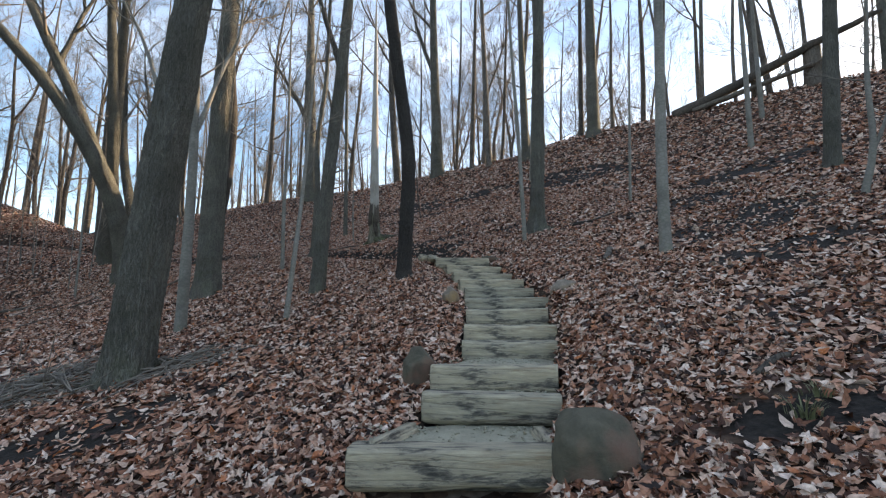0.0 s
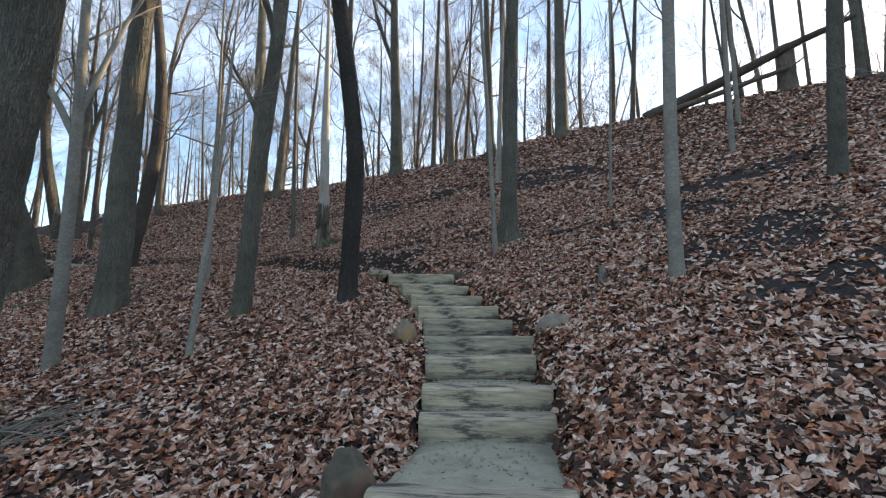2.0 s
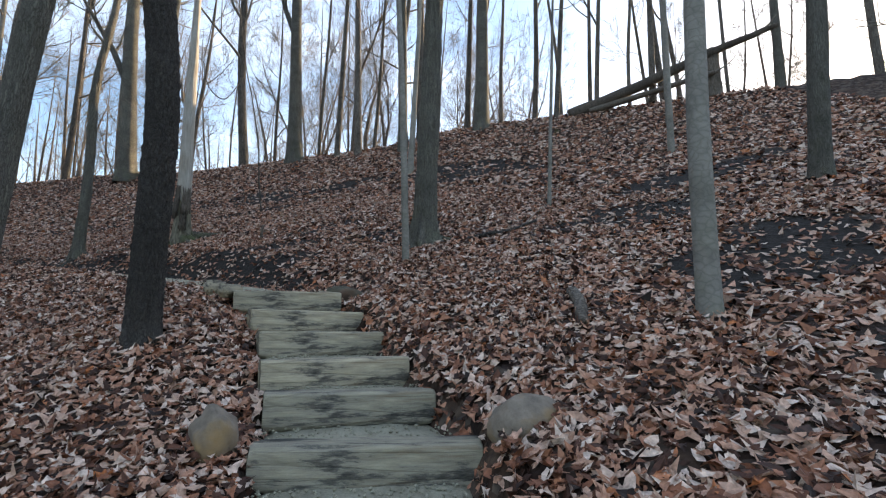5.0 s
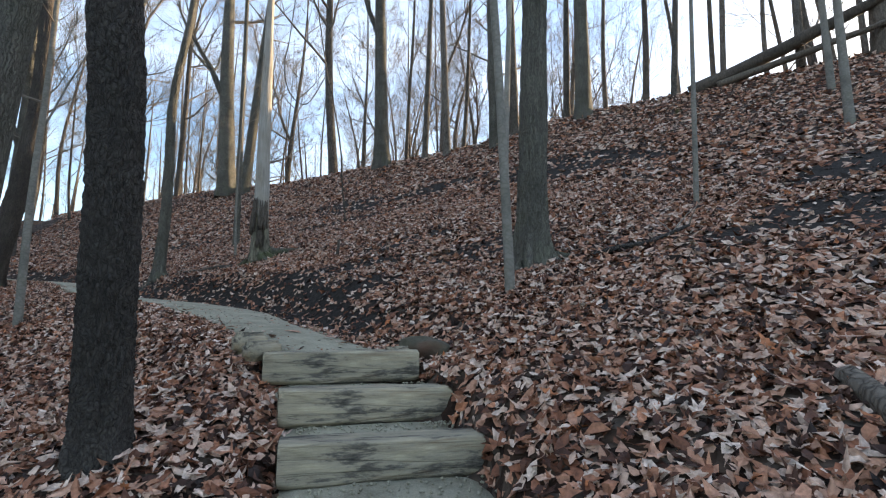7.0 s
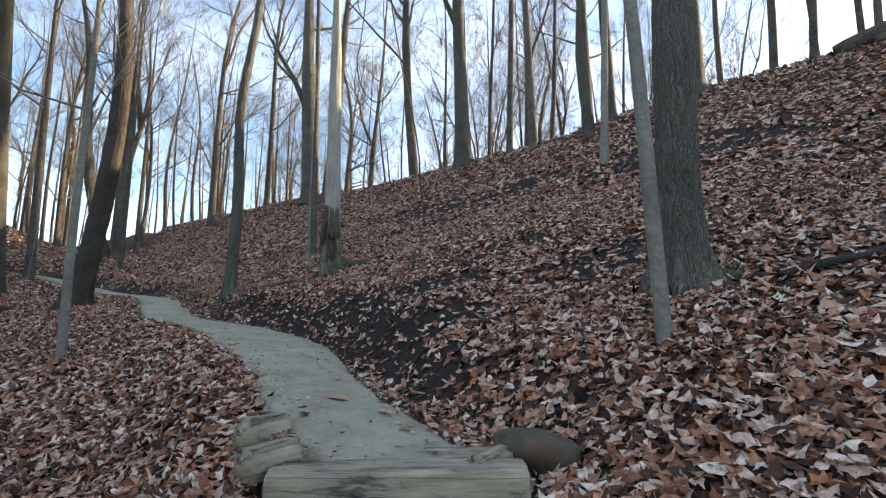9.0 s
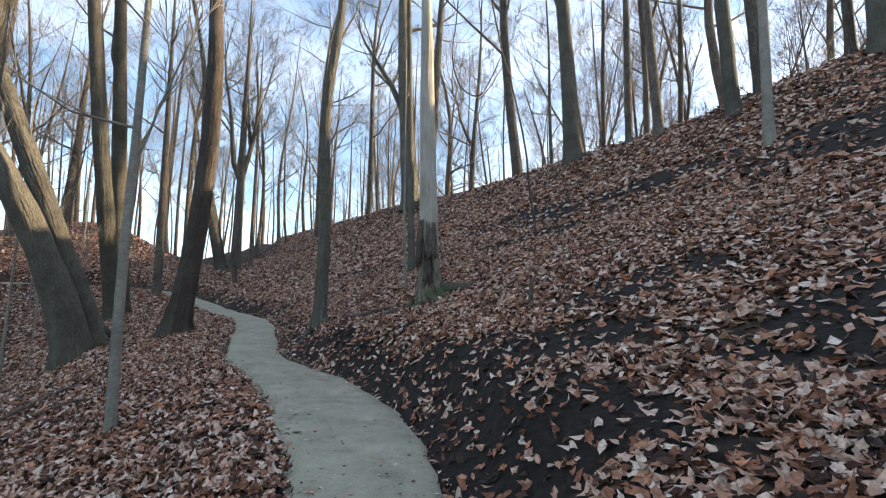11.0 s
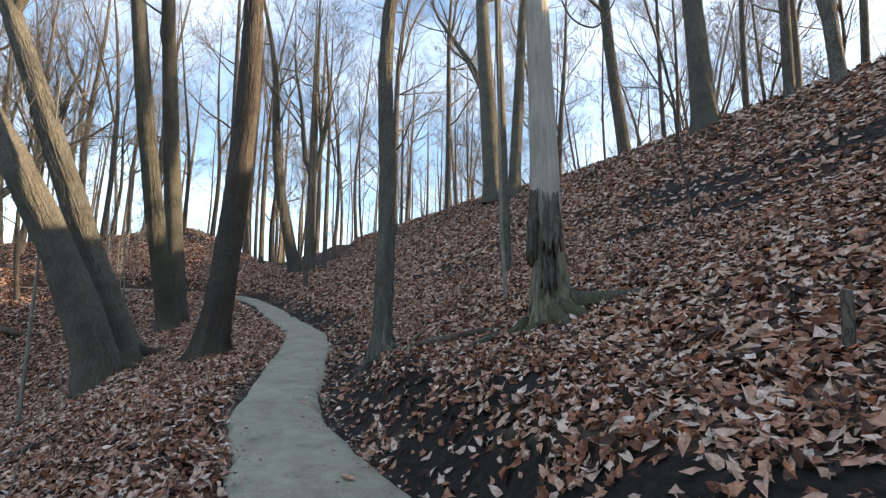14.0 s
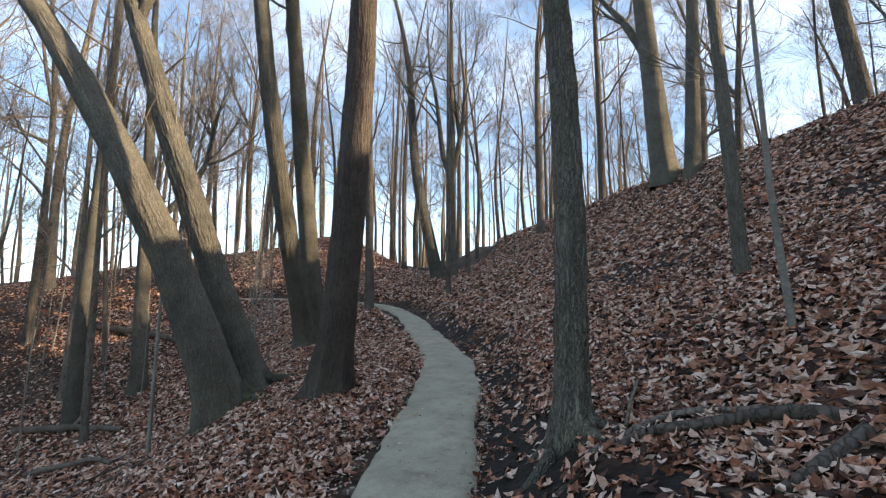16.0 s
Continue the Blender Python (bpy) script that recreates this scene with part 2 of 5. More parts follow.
ROCK_TAN = make_rock("tan_stone", (0.12, 0.1, 0.08), (0.26, 0.215, 0.17), (0.25, 0.16, 0.07))


def make_grass():
    m, nt, b = material("grass_blade", 0.6)
    n = tex(nt, coords(nt), 12.0, 3)
    nt.links.new(ramp(nt, n.outputs["Fac"], [(0.3, (0.06, 0.075, 0.035)), (0.7, (0.17, 0.165, 0.09))]), b.inputs["Base Color"])
    return m


GRASS = make_grass()

# ---- the lie of the land ----
def gauss(a, c, w):
    return math.exp(-((a - c) / w) ** 2)


def smooth(a, b, x):
    f = min(1.0, max(0.0, (x - a) / (b - a)))
    return f * f * (3 - 2 * f)


def hill(x, y):
    """The bare hillside: it climbs along u to a crest at u = 23.4; v runs along the slope."""
    u, v = 0.57 * x + 0.8216 * y, -0.8216 * x + 0.57 * y
    w = min(u, 23.4)
    w = max(w, 1.0)
    z = -0.32 + 0.376 * w - 0.004 * w * w + 0.000362 * w ** 3
    if u < 1.0:
        z -= 4.5 * (1 - math.exp((u - 1.0) * 0.38 / 4.5))
    bench = smooth(6, 13, v) * (1 - smooth(26, 36, v))
    z += bench * ((0.36 + 0.05 * max(0.0, v - 16)) * gauss(u, 9.2, 1.9) - 0.2 * gauss(u, 12.4, 1.6) - 0.28 * gauss(u, 15.8, 1.8))
    z += 0.34 * (1 - smooth(-2.5, 1.5, v)) * gauss(u, 11.4, 2.3)
    z -= 0.4 * smooth(8, 13, v) * (1 - smooth(22, 30, v)) * smooth(15, 22, u)
    far = math.log1p(math.exp(min(30.0, (v - 29) / 3))) * 3
    z += 12.0 * math.tanh((0.74 - 0.26 * smooth(-6, 8, u) - 0.44 * smooth(8, 20, u)) * far / 12.0)
    if u > 22.5:
        z -= 0.035 * (u - 22.5) ** 2 if u < 26 else 0.43 + 0.245 * (min(u, 60) - 26)
    return z

# log steps: centre x, y, top z, length, turn in degrees
STEPS = [
    (0.07, 3.13, 0.77, 1.24, -1), (0.36, 3.90, 0.98, 1.02, -7), (0.42, 4.26, 1.16, 1.03, -12), (0.71, 5.50, 1.33, 1.00, -7),
    (0.76, 5.80, 1.50, 1.03, -9), (0.81, 6.46, 1.70, 1.02, -7), (0.87, 6.93, 1.87, 1.12, -9), (0.83, 7.53, 2.05, 1.02, 2),
    (0.76, 8.00, 2.22, 1.02, 8), (0.68, 8.75, 2.40, 1.03, 10), (0.56, 9.25, 2.59, 1.05, 14), (0.36, 9.63, 2.79, 1.03, 7)]
# middle line of the gravel trail
TRAIL = [(0.40, 9.70), (0.16, 10.02), (-0.20, 10.53), (-0.88, 11.70), (-1.70, 12.98), (-2.90, 14.24), (-4.45, 15.5), (-5.36, 16.55), (-6.2, 17.72),
         (-6.98, 18.7), (-8.65, 20.6), (-12.7, 24.15), (-16.7, 27.3), (-20.0, 28.4), (-25.5, 27.4), (-31.0, 25.4)]
TRAIL_RISE = ((9.7, 2.75), (11.5, 2.98), (13.7, 3.28), (15.0, 3.44), (16.5, 3.62), (18.2, 3.88), (19.7, 4.03), (21.9, 4.2), (24.2, 4.5), (26.5, 5.0))


def spline(pts, n):
    out = []
    for i in range(len(pts) - 1):
        a, b, c, d = (Vector(pts[max(0, min(len(pts) - 1, k))]) for k in (i - 1, i, i + 1, i + 2))
        for j in range(n):
            s = j / n
            out.append(0.5 * ((2 * b) + (c - a) * s + (2 * a - 5 * b + 4 * c - d) * s * s + (3 * b - a - 3 * c + d) * s ** 3))
    return out + [Vector(pts[-1])]


LINE = spline(TRAIL, 10)
LINE_Z = [float(np.interp(p.y, [r[0] for r in TRAIL_RISE], [r[1] for r in TRAIL_RISE])) if p.x > -14.5 else hill(p.x, p.y) - 0.12 for p in LINE]
for _ in range(3):
    LINE_Z = [sum(LINE_Z[max(0, i - 7):i + 8]) / len(LINE_Z[max(0, i - 7):i + 8]) for i in range(len(LINE_Z))]
LINE_Z = [z + (2.76 - LINE_Z[0]) * (1 - smooth(0, 24, i)) for i, z in enumerate(LINE_Z)]
LINE_XY = np.array([(p.x, p.y) for p in LINE])


def trail_at(x, y):
    """Distance from the trail's middle line, and the trail's height there."""
    d = np.hypot(LINE_XY[:, 0] - x, LINE_XY[:, 1] - y)
    i = int(d.argmin())
    return float(d[i]), LINE_Z[i]


def step_mid(y):
    ys, xs = [s[1] for s in STEPS], [s[0] for s in STEPS]
    return float(np.interp(y, ys, xs))


def tread(y):
    z = STEPS[0][2] - 0.2
    for s in STEPS:
        if y > s[1]:
            z = s[2] - 0.035
    return z


def land(x, y):
    """The finished ground: the hillside with the trail benched in and the steps let in."""
    z = hill(x, y)
    z += 0.2 * math.exp(-((x + 0.85) ** 2 + (y - 8.9) ** 2) / 0.8)
    z += 0.05 * noise.noise(Vector((x * 0.45, y * 0.45, 3.0))) + 0.025 * noise.noise(Vector((x * 1.4, y * 1.4, 8.0)))
    if -33 < x < 2 and 9 < y < 30:
        d, zt = trail_at(x, y)
        if d < 1.2:
            z += (zt - 0.05 - z) * (1 - smooth(0.45, 1.2, d)) * smooth(9.1, 9.9, y)
    if 2.4 < y < 9.9 and abs(x - step_mid(y)) < 1.1:
        d = abs(x - step_mid(y))
        k = (1 - smooth(0.46, 0.62, d)) * smooth(2.4, 3.0, y) * (1 - smooth(9.66, 9.8, y))
        z += (tread(y) - 0.07 - z) * k
        z -= 0.05 * (1 - smooth(0.6, 1.1, d)) * (1 - k)
    return z


# dark bare soil: centre x, y, half length, half width, turn
SOIL = [(4.8, 7.9, 1.5, 0.55, 20), (4.4, 6.2, 0.9, 0.4, 10), (5.3, 10.9, 1.5, 0.5, 10), (-0.4, 12.7, 1.6, 0.35, -40), (5.0, 17.6, 2.2, 0.8, -30),
        (1.0, 14.6, 0.8, 0.4, 20), (-0.9, 13.5, 1.2, 0.35, -40), (-0.1, 13.4, 0.8, 0.35, -10), (0.8, 14.5, 0.9, 0.5, 10), (-1.5, 22.5, 2.0, 0.8, -30),
        (2.0, 12.6, 1.0, 0.4, 10), (8.2, 12.4, 2.4, 0.5, 5), (-6.5, 23.4, 1.8, 0.7, -35), (2.1, 2.9, 0.45, 0.22, 0), (-2.2, 15.3, 0.6, 0.22, -35),
        (-3.6, 16.4, 0.4, 0.15, -40), (1.6, 20.6, 1.8, 0.5, -30), (7.6, 6.6, 1.2, 0.5, 30), (-3.4, 5.0, 1.2, 0.4, 20),
        (4.85, 8.35, 1.3, 0.5, 15), (4.2, 6.25, 0.8, 0.3, 10), (5.5, 10.2, 1.0, 0.35, 0), (5.0, 18.7, 1.6, 0.5, -30), (-0.92, 20.3, 1.5, 0.45, -25), (-6.1, 23.5, 1.3, 0.4, -30),
        (2.05, 13.0, 0.9, 0.4, 10), (-0.5, 13.55, 0.8, 0.4, -20), (0.75, 14.4, 0.7, 0.35, 10), (-3.3, 15.8, 0.5, 0.3, -30)]


def bare(x, y):
    """How bare of leaves the ground is, 0 to 1."""
    s = 0.0
    for cx, cy, a, b, turn in SOIL:
        c, n = math.cos(radians(turn)), math.sin(radians(turn))
        p, q = ((x - cx) * c + (y - cy) * n) / a, (-(x - cx) * n + (y - cy) * c) / b
        s = max(s, 1.0 - 0.5 * (p * p + q * q))
    if -14 < x < 2 and 9 < y < 26:
        d = np.hypot(LINE_XY[:, 0] - x, LINE_XY[:, 1] - y)
        i = int(d.argmin())
        j = min(i, len(LINE) - 2)
        side = (LINE[j + 1].x - LINE[j].x) * (y - LINE[j].y) - (LINE[j + 1].y - LINE[j].y) * (x - LINE[j].x)
        if side < 0 and i > 16:
            s = max(s, 0.85 - abs(float(d[i]) - 0.75) / 0.7)
    s += 0.45 * min(1.0, 0.25 + 2.0 * max(0.0, s)) * (noise.noise(Vector((x * 1.1, y * 1.1, 1.0))) + 0.5 * noise.noise(Vector((x * 3.1, y * 3.1, 5.0))))
    return min(1.0, max(0.0, s))


def mesh_object(name, verts, faces, mat, parent=None, smooth_faces=True):
    me = bpy.data.meshes.new(name)
    me.from_pydata(verts, [], faces)
    if smooth_faces:
        me.polygons.foreach_set("use_smooth", [True] * len(me.polygons))
    me.materials.append(mat)
    ob = new(name, me)
    if parent is not None:
        ob.parent = parent
    return ob


def axis(parts):
    """Grid lines from (end, step) pairs, the first pair giving the start."""
    out = [parts[0][0]]
    for end, step in parts[1:]:
        n = max(1, round((end - out[-1]) / step))
        a = out[-1]
        out += [a + (end - a) * (i + 1) / n for i in range(n)]
    return out


def build_ground():
    xs = axis([(-900, 0), (-200, 100), (-60, 10), (-34, 1.2), (-12, 0.45), (-3, 0.2), (2.6, 0.1), (8, 0.25), (20, 0.6), (60, 5), (200, 20), (900, 100)])
    ys = axis([(-900, 0), (-200, 100), (-30, 10), (-4, 1.0), (2, 0.3), (10.2, 0.1), (22, 0.22), (40, 0.6), (90, 5), (200, 20), (900, 100)])
    verts, soil = [], []
    for y in ys:
        for x in xs:
            verts.append((x, y, land(x, y)))
            soil.append(bare(x, y) if -15 < x < 16 and 0 < y < 32 else 0.12)
    n = len(xs)
    faces = [(j * n + i, j * n + i + 1, (j + 1) * n + i + 1, (j + 1) * n + i) for j in range(len(ys) - 1) for i in range(n - 1)]
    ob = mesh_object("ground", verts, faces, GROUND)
    att = ob.data.attributes.new("soil", "FLOAT", "POINT")
    att.data.foreach_set("value", soil)
    return tagged(ob, "wooded hillside of dark soil under brown leaf litter", "ground", kind="structure")


ground = build_ground()


def build_trail():
    verts, faces, n = [], [], 13
    for i, p in enumerate(LINE):
        a, b = LINE[max(0, i - 1)], LINE[min(len(LINE) - 1, i + 1)]
        side = Vector((b.y - a.y, a.x - b.x)).normalized()
        for j in range(n):
            f = (j / (n - 1) - 0.5) * 2
            wob = 0.10 * noise.noise(Vector((p.x * 1.5, p.y * 1.5, f * 0.6 + 7))) + 0.05 * noise.noise(Vector((p.x * 5, p.y * 5, f)))
            half = (0.515 + 0.08 * smooth(12.2, 13.0, p.y) * (1 - smooth(14.4, 15.2, p.y)) + wob) * (1 - 0.12 * smooth(30, 60, i)) * (0.77 + 0.23 * smooth(11.2, 12.6, p.y))
            q = p + side * f * half
            z = LINE_Z[i] + 0.02 * (1 - f * f) - (0.09 if abs(f) == 1 else 0) + 0.008 * noise.noise(Vector((q.x * 4, q.y * 4, 0)))
            verts.append((q.x, q.y, z))
    for i in range(len(LINE) - 1):
        for j in range(n - 1):
            k = i * n + j
            faces.append((k, k + 1, k + n + 1, k + n))
    ob = mesh_object("trail", verts, faces, GRAVEL)
    return tagged(ob, "narrow winding trail of packed grey crushed stone", "path", kind="structure")


build_trail()


# ---- the log steps ----
def log_mesh(length, r, seed, flat=0.0):
    """A weathered half-squared log along x: worn flat on top, blunt in front, with drying cracks along it."""
    rnd = random.Random(seed)
    verts, faces, ns, nr = [], [], 70, 44
    ph = [rnd.uniform(0, 6.28) for _ in range(4)]
    cracks = [(rnd.uniform(math.pi * 0.95, math.pi * 1.45) if c % 2 else rnd.uniform(math.pi * 0.35, math.pi * 0.95), rnd.uniform(-0.3, 0.3), rnd.uniform(0.25, 0.6), rnd.uniform(0.008, 0.02)) for c in range(7)]
    front = 0.86 if seed > 60 else 0.9
    for i in range(ns + 1):
        f = i / ns
        x = (f - 0.5) * length
        end = min(f, 1 - f) * length
        rr = r * (1 + 0.035 * math.sin(5 * f + ph[0]) + 0.015 * math.sin(13 * f + ph[1]))
        for j in range(nr):
            a = 2 * math.pi * j / nr
            k = 1 + 0.03 * math.sin(2 * a + ph[2]) + 0.03 * noise.noise(Vector((x * 3, math.cos(a) * 2, math.sin(a) * 2 + seed))) + 0.02 * noise.noise(Vector((x * 4, math.cos(a) * 9, math.sin(a) * 9 + seed)))
            k -= (0.1 + 0.12 * noise.noise(Vector((math.cos(a) * 3, math.sin(a) * 3, seed + 9 * (f > 0.5))))) * math.exp(-end / 0.018)
            for ca, cx, cl, cd in cracks:
                da = abs(a - ca - 0.07 * noise.noise(Vector((x * 5, ca, seed))))
                if da < 0.16 and abs(x - cx * length) < cl * length / 2:
                    k -= cd / r * (1 - da / 0.16) * (1 - (abs(x - cx * length) / (cl * length / 2)) ** 2)
            c, n = math.cos(a), math.sin(a)
            y, z = math.copysign(abs(c) ** 0.72, c) * rr * k, math.copysign(abs(n) ** 0.72, n) * rr * k
            z = min(z, r * (1 - flat) + 0.006 * noise.noise(Vector((x * 6, y * 9, seed))))
            y = max(y, -r * front + 0.008 * noise.noise(Vector((x * 5, z * 14, seed + 4))))
            verts.append((x, y, z))
    for i in range(ns):
        for j in range(nr):
            a, b = i * nr + j, i * nr + (j + 1) % nr
            faces.append((a, a + nr, b + nr, b))
    caps = []
    for i in (0, ns):
        caps_v, caps_f = [], []
        ring = [verts[i * nr + j] for j in range(nr)]
        base = len(caps_v)
        x0 = ring[0][0] + (0.003 if i else -0.003)
        caps_v += [(x0, p[1], p[2]) for p in ring] + [(x0, 0, 0)]
        for j in range(nr):
            tri = (base + j, base + (j + 1) % nr, base + nr)
            caps_f.append(tri if i else tri[::-1])
        caps.append((caps_v, caps_f))
    return verts, faces, caps


def log_step(i, x, y, z, length, turn):
    r = 0.125 if i else 0.14
    root = new("log_step")
    flat = (0.2, 0.16, 0.16, 0.08, 0.08, 0.12, 0.18, 0.22, 0.2, 0.25, 0.26, 0.24)[i]
    v, f, caps = log_mesh(length, r, 11 * i + 3, flat)
    timber = mesh_object("timber", v, f, TIMBER, root)
    for cv, cf in caps:
        mesh_object("end_cut", cv, cf, TIMBER, timber)
    root.matrix_world = pose(x, y, z - r * (1 - flat), 0, 0.6 * math.sin(i * 2.1), turn)
    words = ("pale weathered", "dark-streaked grey", "grey-green weathered", "cracked silvery")[i % 4]
    return tagged(root, words + " log set across the slope as a step", "step", "log steps up the slope")


for i, row in enumerate(STEPS):
    log_step(i, *row)


def side_timber(x, y, z, length, w, h, turn, seed, label):
    """A short squared-off timber with worn edges."""
    bm = bmesh.new()
    bmesh.ops.create_cube(bm, size=1)
    bmesh.ops.scale(bm, vec=(length, w, h), verts=bm.verts)
    bmesh.ops.bevel(bm, geom=bm.edges[:], offset=min(w, h) * 0.22, segments=3, affect="EDGES")
    bmesh.ops.subdivide_edges(bm, edges=[e for e in bm.edges if e.calc_length() > 0.15], cuts=5)
    for v in bm.verts:
        v.co += Vector(noise.noise_vector(v.co * 7 + Vector((seed, 0, 0)))) * 0.008
    me = bpy.data.meshes.new("side_timber")
    bm.to_mesh(me)
    bm.free()
    me.polygons.foreach_set("use_smooth", [True] * len(me.polygons))
    me.materials.append(TIMBER)
    ob = new("side_timber", me)
    ob.matrix_world = pose(x, y, z, 0, 0, turn)
    return tagged(ob, label, "timber")


side_timber(-0.33, 3.47, 0.70, 0.72, 0.13, 0.17, 72, 1, "pale weathered side timber beside the lowest step")
side_timber(0.66, 3.46, 0.70, 0.5, 0.12, 0.16, 88, 2, "grey side timber beside the lowest step")
side_timber(-0.2, 9.66, 2.79, 0.3, 0.13, 0.14, 64, 3, "squared grey timber block at the top step")
side_timber(-0.38, 9.98, 2.83, 0.26, 0.16, 0.17, 62, 4, "short grey timber block edging the trail")
side_timber(0.76, 9.86, 2.755, 0.42, 0.1, 0.12, 62, 5, "thin grey edging timber beside the trail")
side_timber(0.60, 9.93, 2.74, 0.5, 0.12, 0.1, 8, 6, "grey timber sunk level across the trail")


def build_treads():
    """Gravel between the logs, one bed a tread."""
    rows = STEPS + [(0.22, 10.1, 2.79, 0.8, 20)]
    for i in range(1, len(rows)):
        x0, y0, z0, l0, t0 = rows[i - 1]
        x1, y1, z1, l1, t1 = rows[i]
        verts, faces, nx, ny = [], [], 14, 8
        for j in range(ny + 1):
            g = j / ny
            for k in range(nx + 1):
                f = k / nx - 0.5
                ax, ay = x0 + f * l0 * 0.95, y0 + 0.02 + math.tan(radians(t0)) * f * l0
                bx, by = x1 + f * l1 * 0.95, y1 - 0.02 + math.tan(radians(t1)) * f * l1
                x, y = ax + (bx - ax) * g, ay + (by - ay) * g
                z = z0 - 0.035 + 0.02 * g + 0.012 * noise.noise(Vector((x * 6, y * 6, 2))) - 0.03 * abs(2 * f) ** 4
                verts.append((x, y, z))
        n = nx + 1
        faces = [(j * n + k, j * n + k + 1, (j + 1) * n + k + 1, (j + 1) * n + k) for j in range(ny) for k in range(nx)]
        tagged(mesh_object("gravel_tread", verts, faces, GRAVEL), "packed grey gravel bed behind a log step", "gravel", kind="structure")


build_treads()


# ---- trees ----
class Tubes:
    """Collects tapering tubes into one mesh."""

    def __init__(self):
        self.v, self.f = [], []

    def add(self, pts, radii, sides, flare=0.0, lobes=5, seed=0, rough=0.0, closed=True):
        base = len(self.v)
        up = Vector((0, 0, 1))
        for i, p in enumerate(pts):
            d = (pts[min(i + 1, len(pts) - 1)] - pts[max(i - 1, 0)]).normalized()
            ref = Vector((1, 0, 0)) if abs(d.z) > 0.8 else up
            s = d.cross(ref).normalized()
            t = s.cross(d)
            for j in range(sides):
                a = 2 * math.pi * j / sides
                r = radii[i]
                if flare:
                    h = max(0.0, (p - pts[0]).length - 0.25)
                    k = 0.6 * math.exp(-h / (0.12 + radii[0] * 1.1))
                    r *= 1 + flare * k * (0.6 + 0.75 * max(0.0, math.cos(lobes * a + seed)) ** 1.5 + 0.25 * math.sin(2 * a + seed))
                if rough:
                    r *= 1 + rough * noise.noise(Vector((math.cos(a) * 1.6 + seed, math.sin(a) * 1.6, p.z * 1.1)))
                self.v.append(tuple(p + s * (math.cos(a) * r) + t * (math.sin(a) * r)))
        for i in range(len(pts) - 1):
            for j in range(sides):
                a, b = base + i * sides + j, base + i * sides + (j + 1) % sides
                self.f.append((a, b, b + sides, a + sides))
        if closed:
            self.f.append(tuple(base + (len(pts) - 1) * sides + j for j in range(sides)))


LIMB_SIDES = (9, 6, 4, 3)


def limb(tubes, rnd, p, d, length, r, level, lift=0.25, most=3):
    """A branch that wanders and splits again into finer ones."""
    n = (7, 6, 4, 2)[level]
    pts, q = [p.copy()], p.copy()
    d = d.normalized()
    for i in range(n):
        d = (d + Vector((rnd.uniform(-1, 1), rnd.uniform(-1, 1), rnd.uniform(-0.6, 0.9))) * 0.23 + Vector((0, 0, lift * 0.25))).normalized()
        q = q + d * (length / n)
        pts.append(q.copy())
    radii = [max(0.005, r * (1 - 0.85 * i / n)) for i in range(n + 1)]
    tubes.add(pts, radii, LIMB_SIDES[level], closed=level < 2)
    if level >= most:
        return
    for c in range((9, 8, 7)[level]):
        f = rnd.uniform(0.2, 1.0)
        k = min(n - 1, int(f * n))
        o = pts[k].lerp(pts[k + 1], f * n - k)
        ax = (pts[k + 1] - pts[k]).normalized()
        side = ax.cross(Vector((rnd.uniform(-1, 1), rnd.uniform(-1, 1), rnd.uniform(-1, 1)))).normalized()
        nd = ax * rnd.uniform(0.7, 1.1) + side * rnd.uniform(0.45, 0.9)
        limb(tubes, rnd, o, nd, length * rnd.uniform(0.35, 0.62) * (1.15 - 0.45 * f), max(0.005, radii[k] * rnd.uniform(0.35, 0.55)), level + 1, lift, most)


def line_points(base, lean, height, bends=(), n=14):
    """A trunk's middle line from its foot; bends: (height, dx, dy)."""
    hs, bx, by = [0.0] + [b[0] for b in bends], [0.0] + [b[1] for b in bends], [0.0] + [b[2] for b in bends]
    out = []
    steps = [0.0, 0.12, 0.27, 0.46] + [height * (i / n) ** 1.5 for i in range(1, n + 1) if height * (i / n) ** 1.5 > 0.62]
    n = len(steps) - 1
    for h in steps:
        out.append(Vector((lean[0] * h + float(np.interp(h, hs, bx)), lean[1] * h + float(np.interp(h, hs, by)), h)))
    for _ in range(2):
        out = [out[0]] + [(out[i - 1] + out[i] * 2 + out[i + 1]) / 4 for i in range(1, n)] + [out[-1]]
    return out


def plates(a, r, z, fine, stretch):
    """How far from the nearest bark crack a spot on a trunk lies (0 to 1), and a chance number for its plate."""
    q = Vector((math.cos(a) * r, math.sin(a) * r, z * stretch)) / fine
    q += Vector(noise.noise_vector(q * 0.35)) * 0.5
    d, at = noise.voronoi(q)
    return min(1.0, (d[1] - d[0]) / 0.45), noise.cell(at[0] * 3.7)


